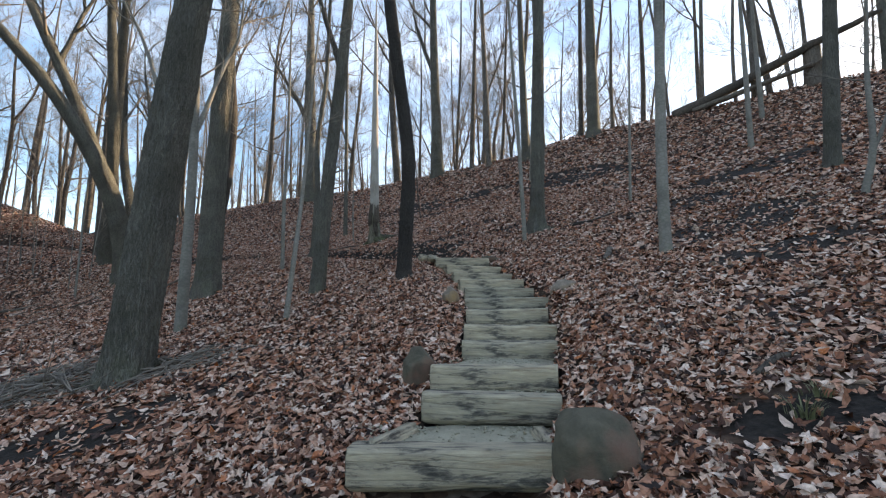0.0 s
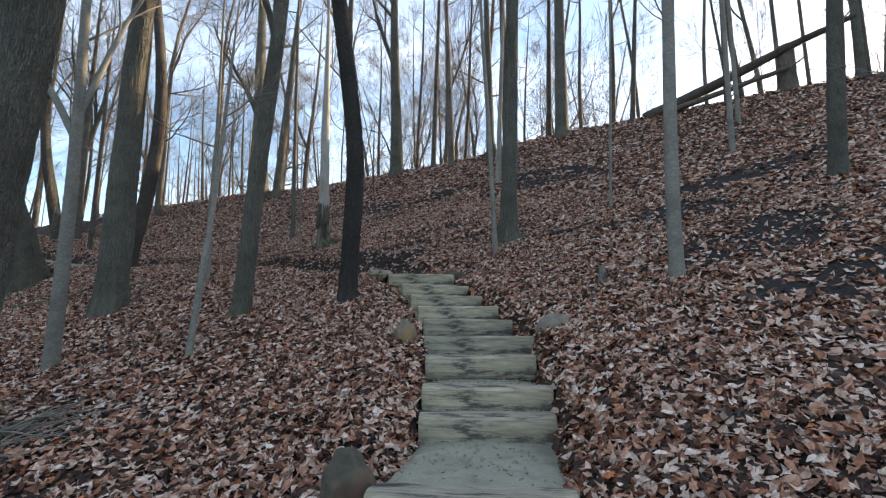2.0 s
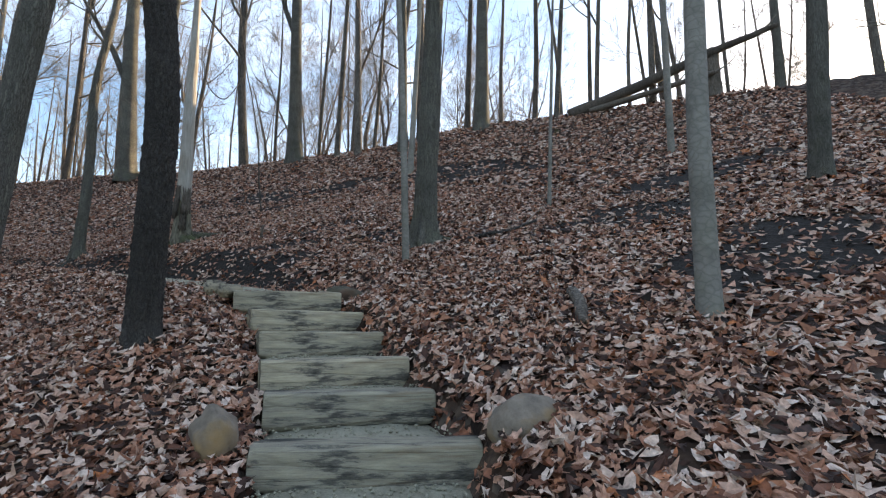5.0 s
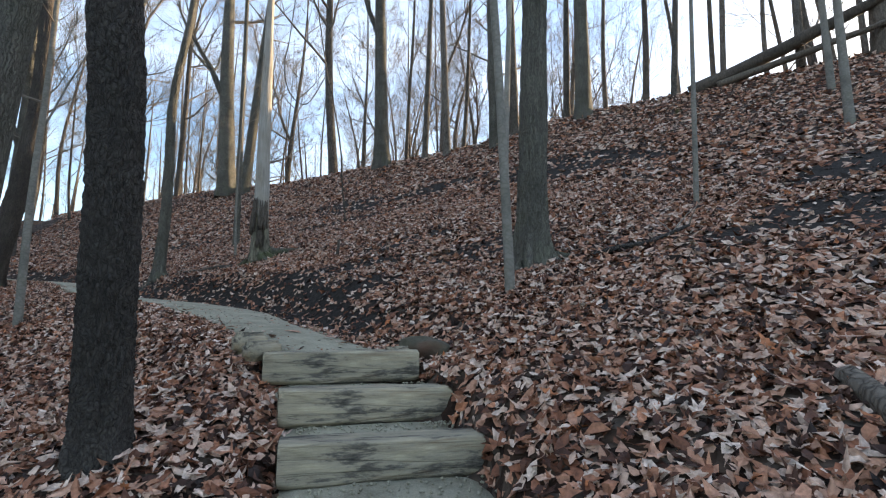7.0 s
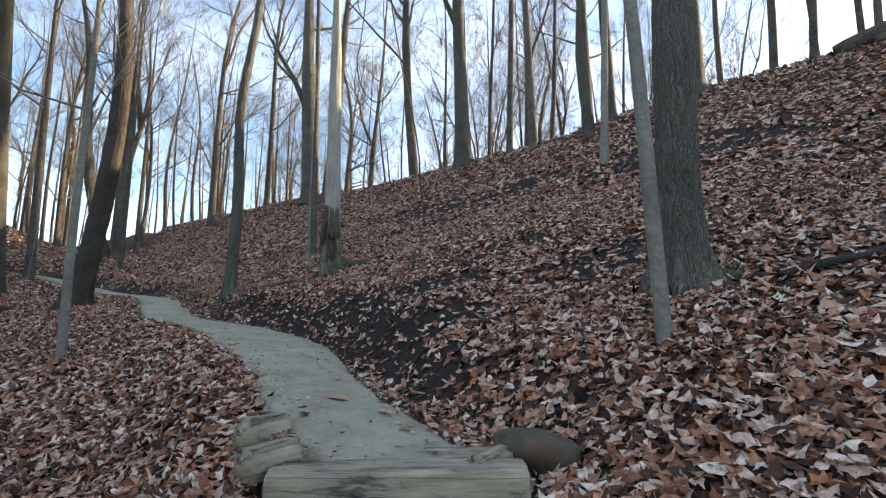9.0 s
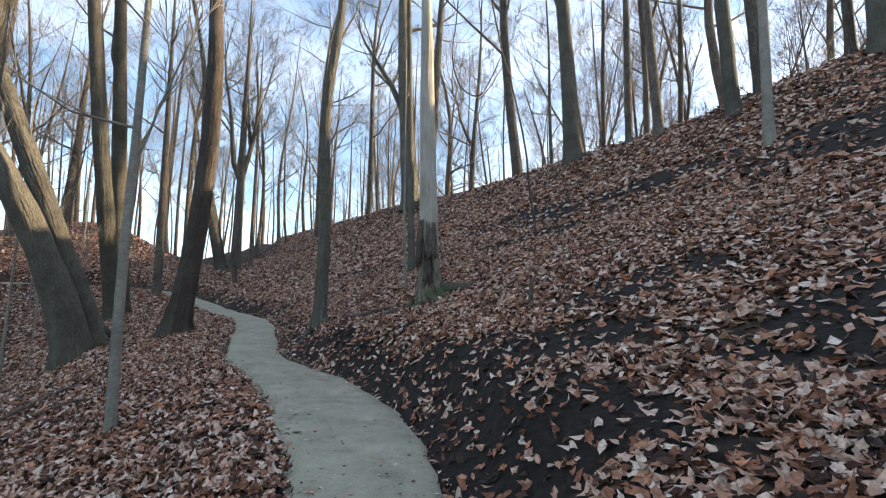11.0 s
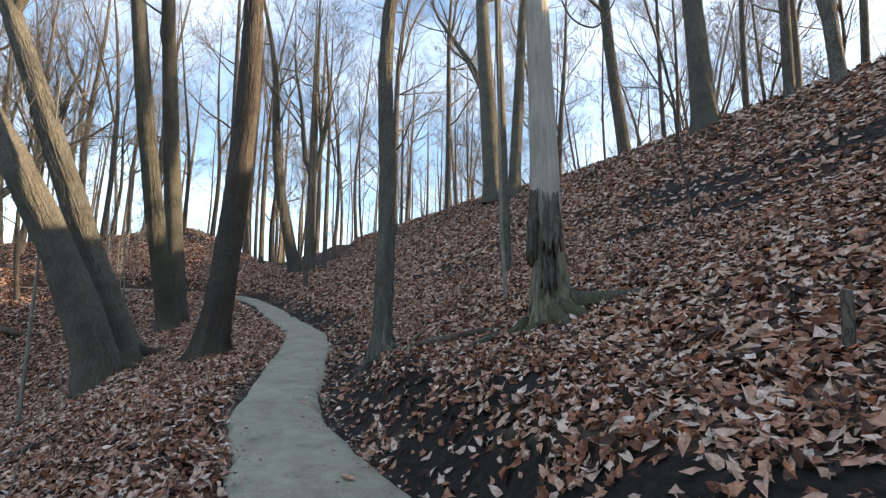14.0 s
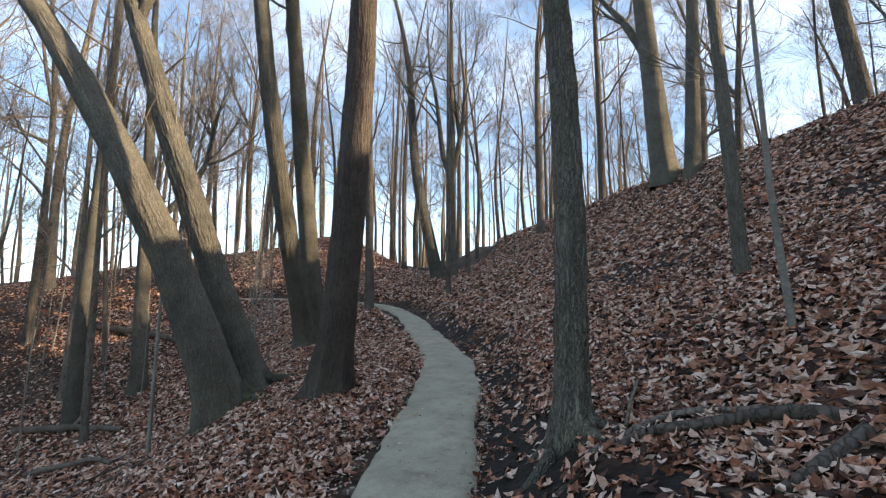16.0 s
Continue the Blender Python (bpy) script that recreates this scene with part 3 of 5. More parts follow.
def bark_skin(tubes, pts, radii, top, kind, flare, lobes, seed):
    """The lower trunk as a close mesh whose cracks, scales and ridges stand out of it."""
    fine, stretch, depth, dz, across = {"scaly": (0.024, 0.5, 0.011, 0.016, 0.008), "furrowed": (0.034, 0.13, 0.014, 0.055, 0.0125), "bare": (0.05, 0.06, 0.005, 0.05, 0.014)}[kind]
    hs = [p.z for p in pts]
    zs = list(np.arange(pts[0].z, top, dz)) + [top]
    xs, ys, rs = (np.interp(zs, hs, [getter(i) for i in range(len(pts))]) for getter in (lambda i: pts[i].x, lambda i: pts[i].y, lambda i: radii[i]))
    sides = int(2 * math.pi * radii[0] / across)
    base = len(tubes.v)
    for x, y, r, z in zip(xs, ys, rs, zs):
        k = 0.6 * math.exp(-max(0.0, z) / (0.12 + radii[0] * 1.1))
        for j in range(sides):
            a = 2 * math.pi * j / sides
            rr = r * (1 + flare * k * (0.6 + 0.75 * max(0.0, math.cos(lobes * a + seed)) ** 1.5 + 0.25 * math.sin(2 * a + seed)))
            rr *= 1 + 0.09 * noise.noise(Vector((math.cos(a) * 1.6 + seed, math.sin(a) * 1.6, z * 1.1)))
            edge, chance = plates(a, radii[0], z, fine, stretch)
            rr += depth * (edge ** 0.7 - 0.75 + 0.5 * chance)
            tubes.v.append((x + math.cos(a) * rr, y + math.sin(a) * rr, z))
    for i in range(len(zs) - 1):
        for j in range(sides):
            a, b = base + i * sides + j, base + i * sides + (j + 1) % sides
            tubes.f.append((a, b, b + sides, a + sides))


def tree(x, y, r, lean=(0, 0), height=20.0, bends=(), mat=None, label="", branches=9, first=0.45, seed=1, flare=0.5, forks=(), z=None, most=None, category="tree", name="tree", n=14, skin="", top=6.0):
    """A bare tree with its foot at x, y. forks: (height, dx, dy per metre, radius factor, length)."""
    rnd = random.Random(seed)
    most = most or (2 if r < 0.1 else 3)
    root = new(name)
    pts = line_points((0, 0), lean, height, bends, n)
    pts[0].z = -0.25
    tb = Tubes()
    radii = [max(0.012, r * (1 - 0.9 * (p.z / height) ** 1.15)) if i else r * 1.08 for i, p in enumerate(pts)]
    rings, sizes = list(pts), list(radii)
    if r > 0.12:
        # closer rings at the foot carry the root flare
        cuts = [0.0, 0.14, 0.22, 0.3, 0.39, 0.5, 0.64, 0.8, 1.0, 1.3]
        lead = pts[1] - pts[0]
        near = [c for c in cuts if c < lead.length - 0.08]
        rings = [pts[0] + lead * (c / lead.length) for c in near] + pts[1:]
        sizes = [radii[0] + (radii[1] - radii[0]) * c / lead.length for c in near] + radii[1:]
    if skin:
        bark_skin(tb, pts, radii, top, skin, flare, 4 + seed % 3, seed)
        k = next(i for i, p in enumerate(pts) if p.z > top)
        g = (top - 0.05 - pts[k - 1].z) / (pts[k].z - pts[k - 1].z)
        rings = [pts[k - 1].lerp(pts[k], g)] + pts[k:]
        sizes = [radii[k - 1] + (radii[k] - radii[k - 1]) * g] + radii[k:]
    tb.add(rings, sizes, 26 if r > 0.12 else 10, 0.0 if skin else flare, 4 + seed % 3, seed, 0.10 if r > 0.1 else 0.05)
    trunk = mesh_object("trunk", tb.v, tb.f, mat or BARK_GREY, root)

    def along(h):
        for i in range(len(pts) - 1):
            if pts[i + 1].z >= h:
                g = (h - pts[i].z) / (pts[i + 1].z - pts[i].z)
                return pts[i].lerp(pts[i + 1], g), radii[i] + (radii[i + 1] - radii[i]) * g
        return pts[-1], radii[-1]

    for h, dx, dy, k, length in forks:
        p, rr = along(h)
        fb = Tubes()
        limb(fb, rnd, p, Vector((dx, dy, 1)), length, rr * k, 0, 0.5, most)
        mesh_object("fork", fb.v, fb.f, mat or BARK_GREY, root)
    if branches:
        cb = Tubes()
        for b in range(branches):
            h = height * (first + (0.98 - first) * (b + rnd.random()) / branches)
            p, rr = along(h)
            a = rnd.uniform(0, 6.28)
            limb(cb, rnd, p, Vector((math.cos(a), math.sin(a), rnd.uniform(0.15, 1.2))), height * rnd.uniform(0.14, 0.28) * (1.2 - 0.6 * h / height), rr * rnd.uniform(0.22, 0.46), 1, 0.22, most)
        mesh_object("crown", cb.v, cb.f, TWIG, root)
    root.matrix_world = pose(x, y, land(x, y) if z is None else z)
    return tagged(root, label, category)


def roots(ob, r, mat, *rows):
    """Root parts that run out from a tree's foot and sink in. rows: direction in degrees, length, thickness as a share of r."""
    x0, y0, z0 = ob.matrix_world.translation
    for i, (way, length, k) in enumerate(rows):
        c, n = math.cos(radians(way)), math.sin(radians(way))
        pts, sizes = [], []
        for f in (0.0, 0.12, 0.25, 0.4, 0.55, 0.7, 0.85, 1.0):
            d = r * 0.45 + (length - r * 0.45) * f
            bend = 0.16 * length * math.sin(3.1 * f + i * 1.9) * f
            px, py = c * d - n * bend, n * d + c * bend
            lift = land(x0 + px, y0 + py) - z0
            pts.append(Vector((px, py, lift + 0.42 * r / 0.2 * math.exp(-5.5 * f) * k + 0.03 - 0.09 * f)))
            sizes.append(r * k * (1 - f) ** 0.7 + 0.012)
        tb = Tubes()
        tb.add(pts, sizes, 12, rough=0.3, seed=i + 3)
        mesh_object("root", tb.v, tb.f, mat, ob)


def bow(bx, by):
    """Bends of a trunk that bows evenly, in metres for each metre of height squared, up to 9 m and straight on above."""
    rows = [(h, bx * h * h, by * h * h) for h in (1.5, 3.0, 4.5, 6.0, 7.5, 9.0)]
    return tuple(rows) + ((18.0, bx * 81 + 9 * 14 * bx, by * 81 + 9 * 14 * by),)


KEEP_CLEAR = []


def known(x, y, *args, **kw):
    KEEP_CLEAR.append((x, y))
    return tree(x, y, *args, **kw)


SM = BARK_SMOOTH
# below the steps
FURROWED_TREE = known(-4.06, 6.62, 0.29, (0.07, 0.0), 22, ((5, 0.05, 0), (9, 0.3, 0)), BARK_GREY, "thick grey furrowed trunk with moss at its foot", 9, 0.5, 3, 0.45, skin="furrowed", top=7.0)
known(-4.61, 8.96, 0.10, (-0.03, 0), 12, ((3, 0.1, 0), (5, 0.05, 0)), SM, "slim grey forked tree among fallen leaves", 8, 0.35, 4, 0.25, ((3.2, -0.45, 0.1, 0.7, 4.5), (3.6, 0.5, 0, 0.7, 4.0)))
known(-5.75, 12.28, 0.29, (-0.01, 0), 23, ((6, 0.1, 0), (12, 0.3, 0)), BARK_GREY, "tall straight grey-barked tree on the slope", 9, 0.5, 5, 0.4, skin="furrowed", top=7.0)
known(-2.45, 9.85, 0.145, (0.045, 0), 17, ((2, 0.0, 0), (5, 0.15, 0)), BARK_GREY, "slender grey tree with a mossy trunk", 9, 0.4, 6, 0.3, ((4.6, -0.5, 0.2, 0.6, 5),))
known(-2.51, 8.12, 0.045, (0.05, 0), 5.5, ((2, 0.08, 0),), SM, "thin bare sapling in the leaves", 6, 0.4, 7, 0.1, category="sapling", name="sapling")
# beside the steps
known(-0.68, 8.7, 0.126, (0.0, -0.19), 16, ((0.5, 0.02, 0), (1.2, 0.07, 0), (1.9, 0.11, 0), (2.9, 0.0, 0), (3.85, -0.14, 0), (4.8, -0.25, 0), (9, -0.5, 1.0)), BARK_SCALY, "black-barked tree with scaly bark beside the steps", 8, 0.5, 9, 0.35, n=34, skin="scaly", top=5.0)
FLARED_TREE = known(2.17, 11.42, 0.16, (0.035, 0), 20, (), BARK_GREY, "straight grey trunk with flared roots on the slope", 8, 0.5, 10, 1.2, skin="furrowed", top=7.0)
known(1.74, 10.55, 0.047, (-0.025, 0), 12, ((3, -0.03, 0), (4, -0.1, 0)), SM, "slim pale sapling beside a larger trunk", 7, 0.45, 11, 0.1, category="sapling", name="sapling")
known(3.2, 7.15, 0.085, (0.03, 0), 14, ((1.5, -0.03, 0), (3, 0.03, 0)), SM, "smooth pale grey young tree on the leafy slope", 8, 0.45, 12, 0.3)
known(7.9, 9.85, 0.155, (0.09, -0.02), 17, (), BARK_GREY, "dark grey trunk high on the leafy slope", 8, 0.45, 13, 0.45)
known(4.75, 12.45, 0.038, (0.05, 0), 8, (), SM, "thin bare sapling on the slope", 6, 0.4, 14, 0.1, category="sapling", name="sapling")
known(9.4, 14.7, 0.09, (0.02, 0), 10, (), SM, "thin pale sapling below the crest", 6, 0.4, 15, 0.1, category="sapling", name="sapling")
known(6.45, 7.5, 0.055, (0.1, -0.03), 5, ((0.8, 0.2, 0), (1.6, 0.05, 0)), SM, "twisted small tree with a bent stem", 6, 0.3, 16, 0.2, ((0.7, 0.6, -0.2, 0.7, 2.0),), category="sapling", name="sapling")
# along the crest
known(-0.3, 28.2, 0.33, (-0.01, 0), 21, ((9, -0.2, 0),), BARK_GREY, "stout tree standing on the hill's crest", 10, 0.4, 17, 0.5, ((6.2, -0.45, 0.2, 0.6, 7),))
known(7.2, 22.95, 0.29, (0.015, 0), 21, (), BARK_GREY, "stout grey tree on the crest", 9, 0.35, 18, 0.4)
known(6.8, 23.6, 0.13, (0.03, 0), 16, (), BARK_FAR, "slim tree beside a stouter one on the crest", 8, 0.35, 19, 0.3)
known(1.6, 26.9, 0.135, (0.03, 0), 18, (), BARK_FAR, "slim bare tree on the crest", 8, 0.35, 20, 0.3)
known(2.5, 26.3, 0.17, (-0.03, 0), 19, (), BARK_FAR, "bare tree on the crest", 9, 0.35, 21, 0.3)
known(5.0, 24.5, 0.2, (-0.015, 0), 19, (), BARK_FAR, "grey bare tree on the crest", 9, 0.35, 22, 0.3)
known(9.8, 21.4, 0.11, (0.08, 0), 15, (), BARK_FAR, "slim leaning tree on the crest", 8, 0.35, 23, 0.3)
known(3.6, 19.75, 0.1, (0.05, 0.02), 13, (), SM, "slim pale tree below the crest", 8, 0.4, 24, 0.3)
known(-9.0, 33.7, 0.46, (-0.02, -0.01), 23, ((8, -0.3, 0),), BARK_GREY, "massive old tree on the crest", 10, 0.4, 25, 0.5, ((5.0, -0.5, -0.3, 0.5, 9),))
known(-7.8, 32.9, 0.28, (0.05, 0.05), 21, (), BARK_GREY, "grey tree growing close to a massive one", 9, 0.4, 26, 0.4)
# along the trail
DEAD_TREE = known(-2.36, 17.15, 0.175, (-0.01, 0.0), 9.5, ((3, -0.03, 0),), SNAG, "pale dead standing trunk stripped of bark", 0, 0.9, 27, 1.1, category="dead tree", name="dead_tree", skin="bare", top=6.0)
known(-4.12, 20.94, 0.09, (-0.02, 0.0), 17, (), BARK_GREY, "slim grey-green tree on the slope", 8, 0.45, 28, 0.3)
KINKED_TREE = known(-4.43, 17.14, 0.112, (0.0, 0.02), 17, ((2.5, 0.03, 0), (4.0, -0.12, -0.1), (6, 0.15, 0.1)), BARK_GREY, "kinked grey tree beside the trail", 8, 0.5, 29, 0.9, n=22, skin="furrowed", top=5.5)
LEANING_TREE = known(-11.3, 18.01, 0.36, (0.148, -0.431), 16, bow(-0.068, 0.005), BARK_GREY, "big leaning tree with furrowed bark beside the trail", 7, 0.5, 30, 0.7, skin="furrowed", top=8.0, n=20)
LEANING_MATE = known(-11.45, 18.58, 0.3, (-0.17, -0.341), 17, bow(-0.02, 0.014), BARK_GREY, "leaning trunk sharing its foot with a larger one", 7, 0.45, 31, 0.6, ((7.4, 0.5, 0.5, 0.55, 5),), skin="furrowed", top=8.0, n=20)
CURVING_TREE = known(-8.67, 18.2, 0.23, (0.335, -0.115), 19, bow(-0.036, 0.016), BARK_SHADOWY, "dark curving trunk at the trail's edge", 7, 0.5, 32, 0.9, skin="furrowed", top=7.0, n=20)
known(-14.48, 21.57, 0.26, (0.273, -0.439), 21, bow(-0.021, 0.021), BARK_GREY, "slender grey tree in a close pair", 8, 0.45, 33, 0.5, skin="furrowed", top=7.0, n=20)
known(-15.14, 22.33, 0.27, (0.156, -0.253), 21, bow(-0.003, 0.004), BARK_GREY, "pale grey tree in a close pair", 8, 0.45, 34, 0.5, ((7.5, -0.4, -0.2, 0.6, 6),), n=20)
known(-4.15, 12.95, 0.052, (-0.02, 0), 10, ((2, -0.02, 0), (3, 0.05, 0)), SM, "thin crooked tree among the leaves", 7, 0.3, 35, 0.2, ((2.6, 0.3, 0.1, 0.4, 2.2),))
known(-20.5, 33.2, 0.33, (-0.18, -0.15), 19, ((6, 0.1, 0), (12, 1.0, 0.8)), BARK_GREY, "leaning tree at the head of the hollow", 8, 0.4, 36, 0.5)
known(-19.9, 33.6, 0.29, (0.0, 0.0), 18, (), BARK_GREY, "forked tree at the head of the hollow", 6, 0.5, 37, 0.5, ((5.2, -0.35, -0.2, 0.75, 9), (5.2, 0.4, 0.3, 0.75, 9)))
known(-19.0, 33.8, 0.14, (0.0, 0.0), 15, (), BARK_FAR, "slim tree at the head of the hollow", 8, 0.35, 38, 0.3)
known(-22.0, 18.2, 0.24, (0.01, 0.01), 21, (), BARK_GREY, "sunlit pale trunk in the hollow", 8, 0.4, 39, 0.35)
known(-22.6, 20.2, 0.28, (-0.03, -0.03), 20, (), BARK_GREY, "forked mossy trunk in the hollow", 6, 0.5, 40, 0.5, ((5.5, 0.5, 0.4, 0.7, 8), (5.5, -0.5, -0.4, 0.7, 8)))
known(-12.6, 17.3, 0.04, (0.0, 0.0), 7, (), SM, "thin dark sapling in the hollow", 6, 0.35, 41, 0.1, category="sapling", name="sapling")
known(-19.5, 18.0, 0.11, (-0.02, -0.02), 14, (), BARK_FAR, "slim dark tree in the hollow", 8, 0.35, 42, 0.3)
known(-19.0, 27.4, 0.19, (-0.03, 0.0), 19, (), BARK_FAR, "tall slim tree beyond the trail", 8, 0.4, 43, 0.3)
known(4.1, 23.9, 0.2, (-0.015, 0), 19, (), BARK_GREY, "grey tree close under the crest", 8, 0.4, 44, 0.35)
known(-3.35, 18.6, 0.03, (0.0, 0.0), 5, ((1, -0.06, 0),), SM, "thin bare sapling on the bank", 5, 0.4, 45, 0.1, category="sapling", name="sapling")
known(11.5, 17.2, 0.09, (0.01, 0.0), 12, (), SM, "slim pale sapling near the fallen trunk", 7, 0.4, 46, 0.2)
known(12.9, 19.6, 0.13, (0.03, 0.0), 15, (), BARK_FAR, "slim grey tree behind the fallen trunk", 7, 0.35, 47, 0.2)
known(16.5, 17.4, 0.16, (0.03, 0.0), 16, (), BARK_GREY, "grey tree on the crest beyond the stump", 8, 0.35, 48, 0.3)
known(-16.5, 29.5, 0.12, (0.0, 0.0), 15, (), BARK_FAR, "slim tree beyond the trail's bend", 8, 0.35, 49, 0.3)
for k, (tx, ty, tr) in enumerate(((8.6, 24.2, 0.1), (9.6, 23.0, 0.13), (10.7, 22.6, 0.08), (11.9, 21.9, 0.11), (13.2, 21.4, 0.09), (14.3, 20.6, 0.14), (15.4, 19.9, 0.1), (16.4, 19.5, 0.08),
                                  (17.6, 18.2, 0.13), (18.7, 17.6, 0.1), (19.6, 16.2, 0.15), (20.4, 15.2, 0.09), (12.6, 23.4, 0.12), (16.0, 21.5, 0.12), (3.3, 27.4, 0.1), (0.8, 28.6, 0.09))):
    known(tx, ty, tr, (0.06 * math.sin(k * 2.3), 0.03 * math.cos(k)), 15 + k % 4, ((3, 0.1 * math.sin(k), 0), (7, 0.3 * math.cos(k * 1.7), 0)), BARK_FAR, "slim bare tree standing along the crest", 6, 0.42, 70 + k, 0.2, ((4.5 + k % 3, 0.5 * math.sin(k * 1.3), 0.2, 0.5, 5),) if k % 2 else (), most=2)
KEEP_CLEAR.append((14.5, 18.4))
roots(FURROWED_TREE, 0.29, BARK_MOSS, (20, 0.85, 0.3), (-70, 0.7, 0.28), (200, 0.8, 0.3))
roots(FLARED_TREE, 0.16, BARK_GREY, (-20, 0.75, 0.42), (-75, 0.5, 0.4), (30, 0.8, 0.35), (215, 0.5, 0.4), (-45, 0.62, 0.36))
roots(KINKED_TREE, 0.112, BARK_GREY, (-35, 0.55, 0.5), (-110, 0.6, 0.5), (190, 0.45, 0.45), (20, 0.5, 0.45))
roots(LEANING_TREE, 0.34, BARK_MOSS, (60, 0.95, 0.45), (20, 1.0, 0.4), (-60, 0.8, 0.45), (-115, 0.75, 0.45))
roots(LEANING_MATE, 0.28, BARK_MOSS, (35, 1.1, 0.42), (100, 0.7, 0.4))
roots(CURVING_TREE, 0.225, BARK_SHADOWY, (215, 0.75, 0.5), (-80, 0.55, 0.42), (160, 0.7, 0.42))
roots(DEAD_TREE, 0.175, BARK_MOSS, (-8, 1.25, 0.62), (205, 0.7, 0.6), (248, 0.6, 0.5), (-62, 0.75, 0.55), (-38, 0.9, 0.5), (120, 0.7, 0.5))


def bark_slab(x, y, r, h0, h1, a0, a1):
    """A loose shell of rotten bark clinging to the dead tree's foot."""
    verts, faces, na, nh = [], [], 10, 8
    for k, rr in ((0, r + 0.03), (1, r + 0.005)):
        for j in range(nh + 1):
            for i in range(na + 1):
                a = radians(a0 + (a1 - a0) * i / na)
                h = h0 + (h1 - h0) * j / nh + 0.35 * noise.noise(Vector((i * 0.7, j * 0.2, 3)))
                q = rr * (1.25 - 0.3 * j / nh) + 0.012 * noise.noise(Vector((i * 0.9, j * 0.9, 1)))
                verts.append((math.cos(a) * q - 0.005 * h, math.sin(a) * q, h))
    n, off = na + 1, (na + 1) * (nh + 1)
    for j in range(nh):
        for i in range(na):
            k = j * n + i
            faces += [(k, k + 1, k + n + 1, k + n), (off + k, off + k + n, off + k + n + 1, off + k + 1)]
    rim = [i for i in range(na + 1)] + [j * n + na for j in range(1, nh + 1)] + [nh * n + i for i in range(na - 1, -1, -1)] + [j * n for j in range(nh - 1, 0, -1)]
    for a, b in zip(rim, rim[1:] + rim[:1]):
        faces.append((a, off + a, off + b, b))
    ob = mesh_object("bark_slab", verts, faces, BARK_LOG, DEAD_TREE)
    ob["label"] = "dark rotten bark clinging to bare wood"
    return ob


bark_slab(-2.36, 17.15, 0.172, 0.7, 1.3, 268, 318)
bark_slab(-2.36, 17.15, 0.172, 0.62, 1.35, 205, 250)
bark_slab(-2.36, 17.15, 0.172, 0.3, 0.8, 262, 300)


# ---- woods beyond the crest and across the hollow ----
def far_kind(seed, height, r, fork):
    rnd = random.Random(seed)
    lean = (rnd.uniform(-0.05, 0.05), rnd.uniform(-0.05, 0.05))
    bends = ((height * 0.3, rnd.uniform(-0.5, 0.5), rnd.uniform(-0.5, 0.5)), (height * 0.6, rnd.uniform(-0.7, 0.7), rnd.uniform(-0.7, 0.7)), (height, rnd.uniform(-1.5, 1.5), rnd.uniform(-1.5, 1.5)))
    forks = ((height * rnd.uniform(0.28, 0.5), rnd.uniform(-0.5, 0.5), rnd.uniform(-0.5, 0.5), 0.75, height * 0.5),) if fork else ()
    return tree(0, 0, r, lean, height, bends, BARK_FAR, "bare grey-brown woodland tree in winter", 19, 0.22, seed, 0.4, forks, z=0, n=10)


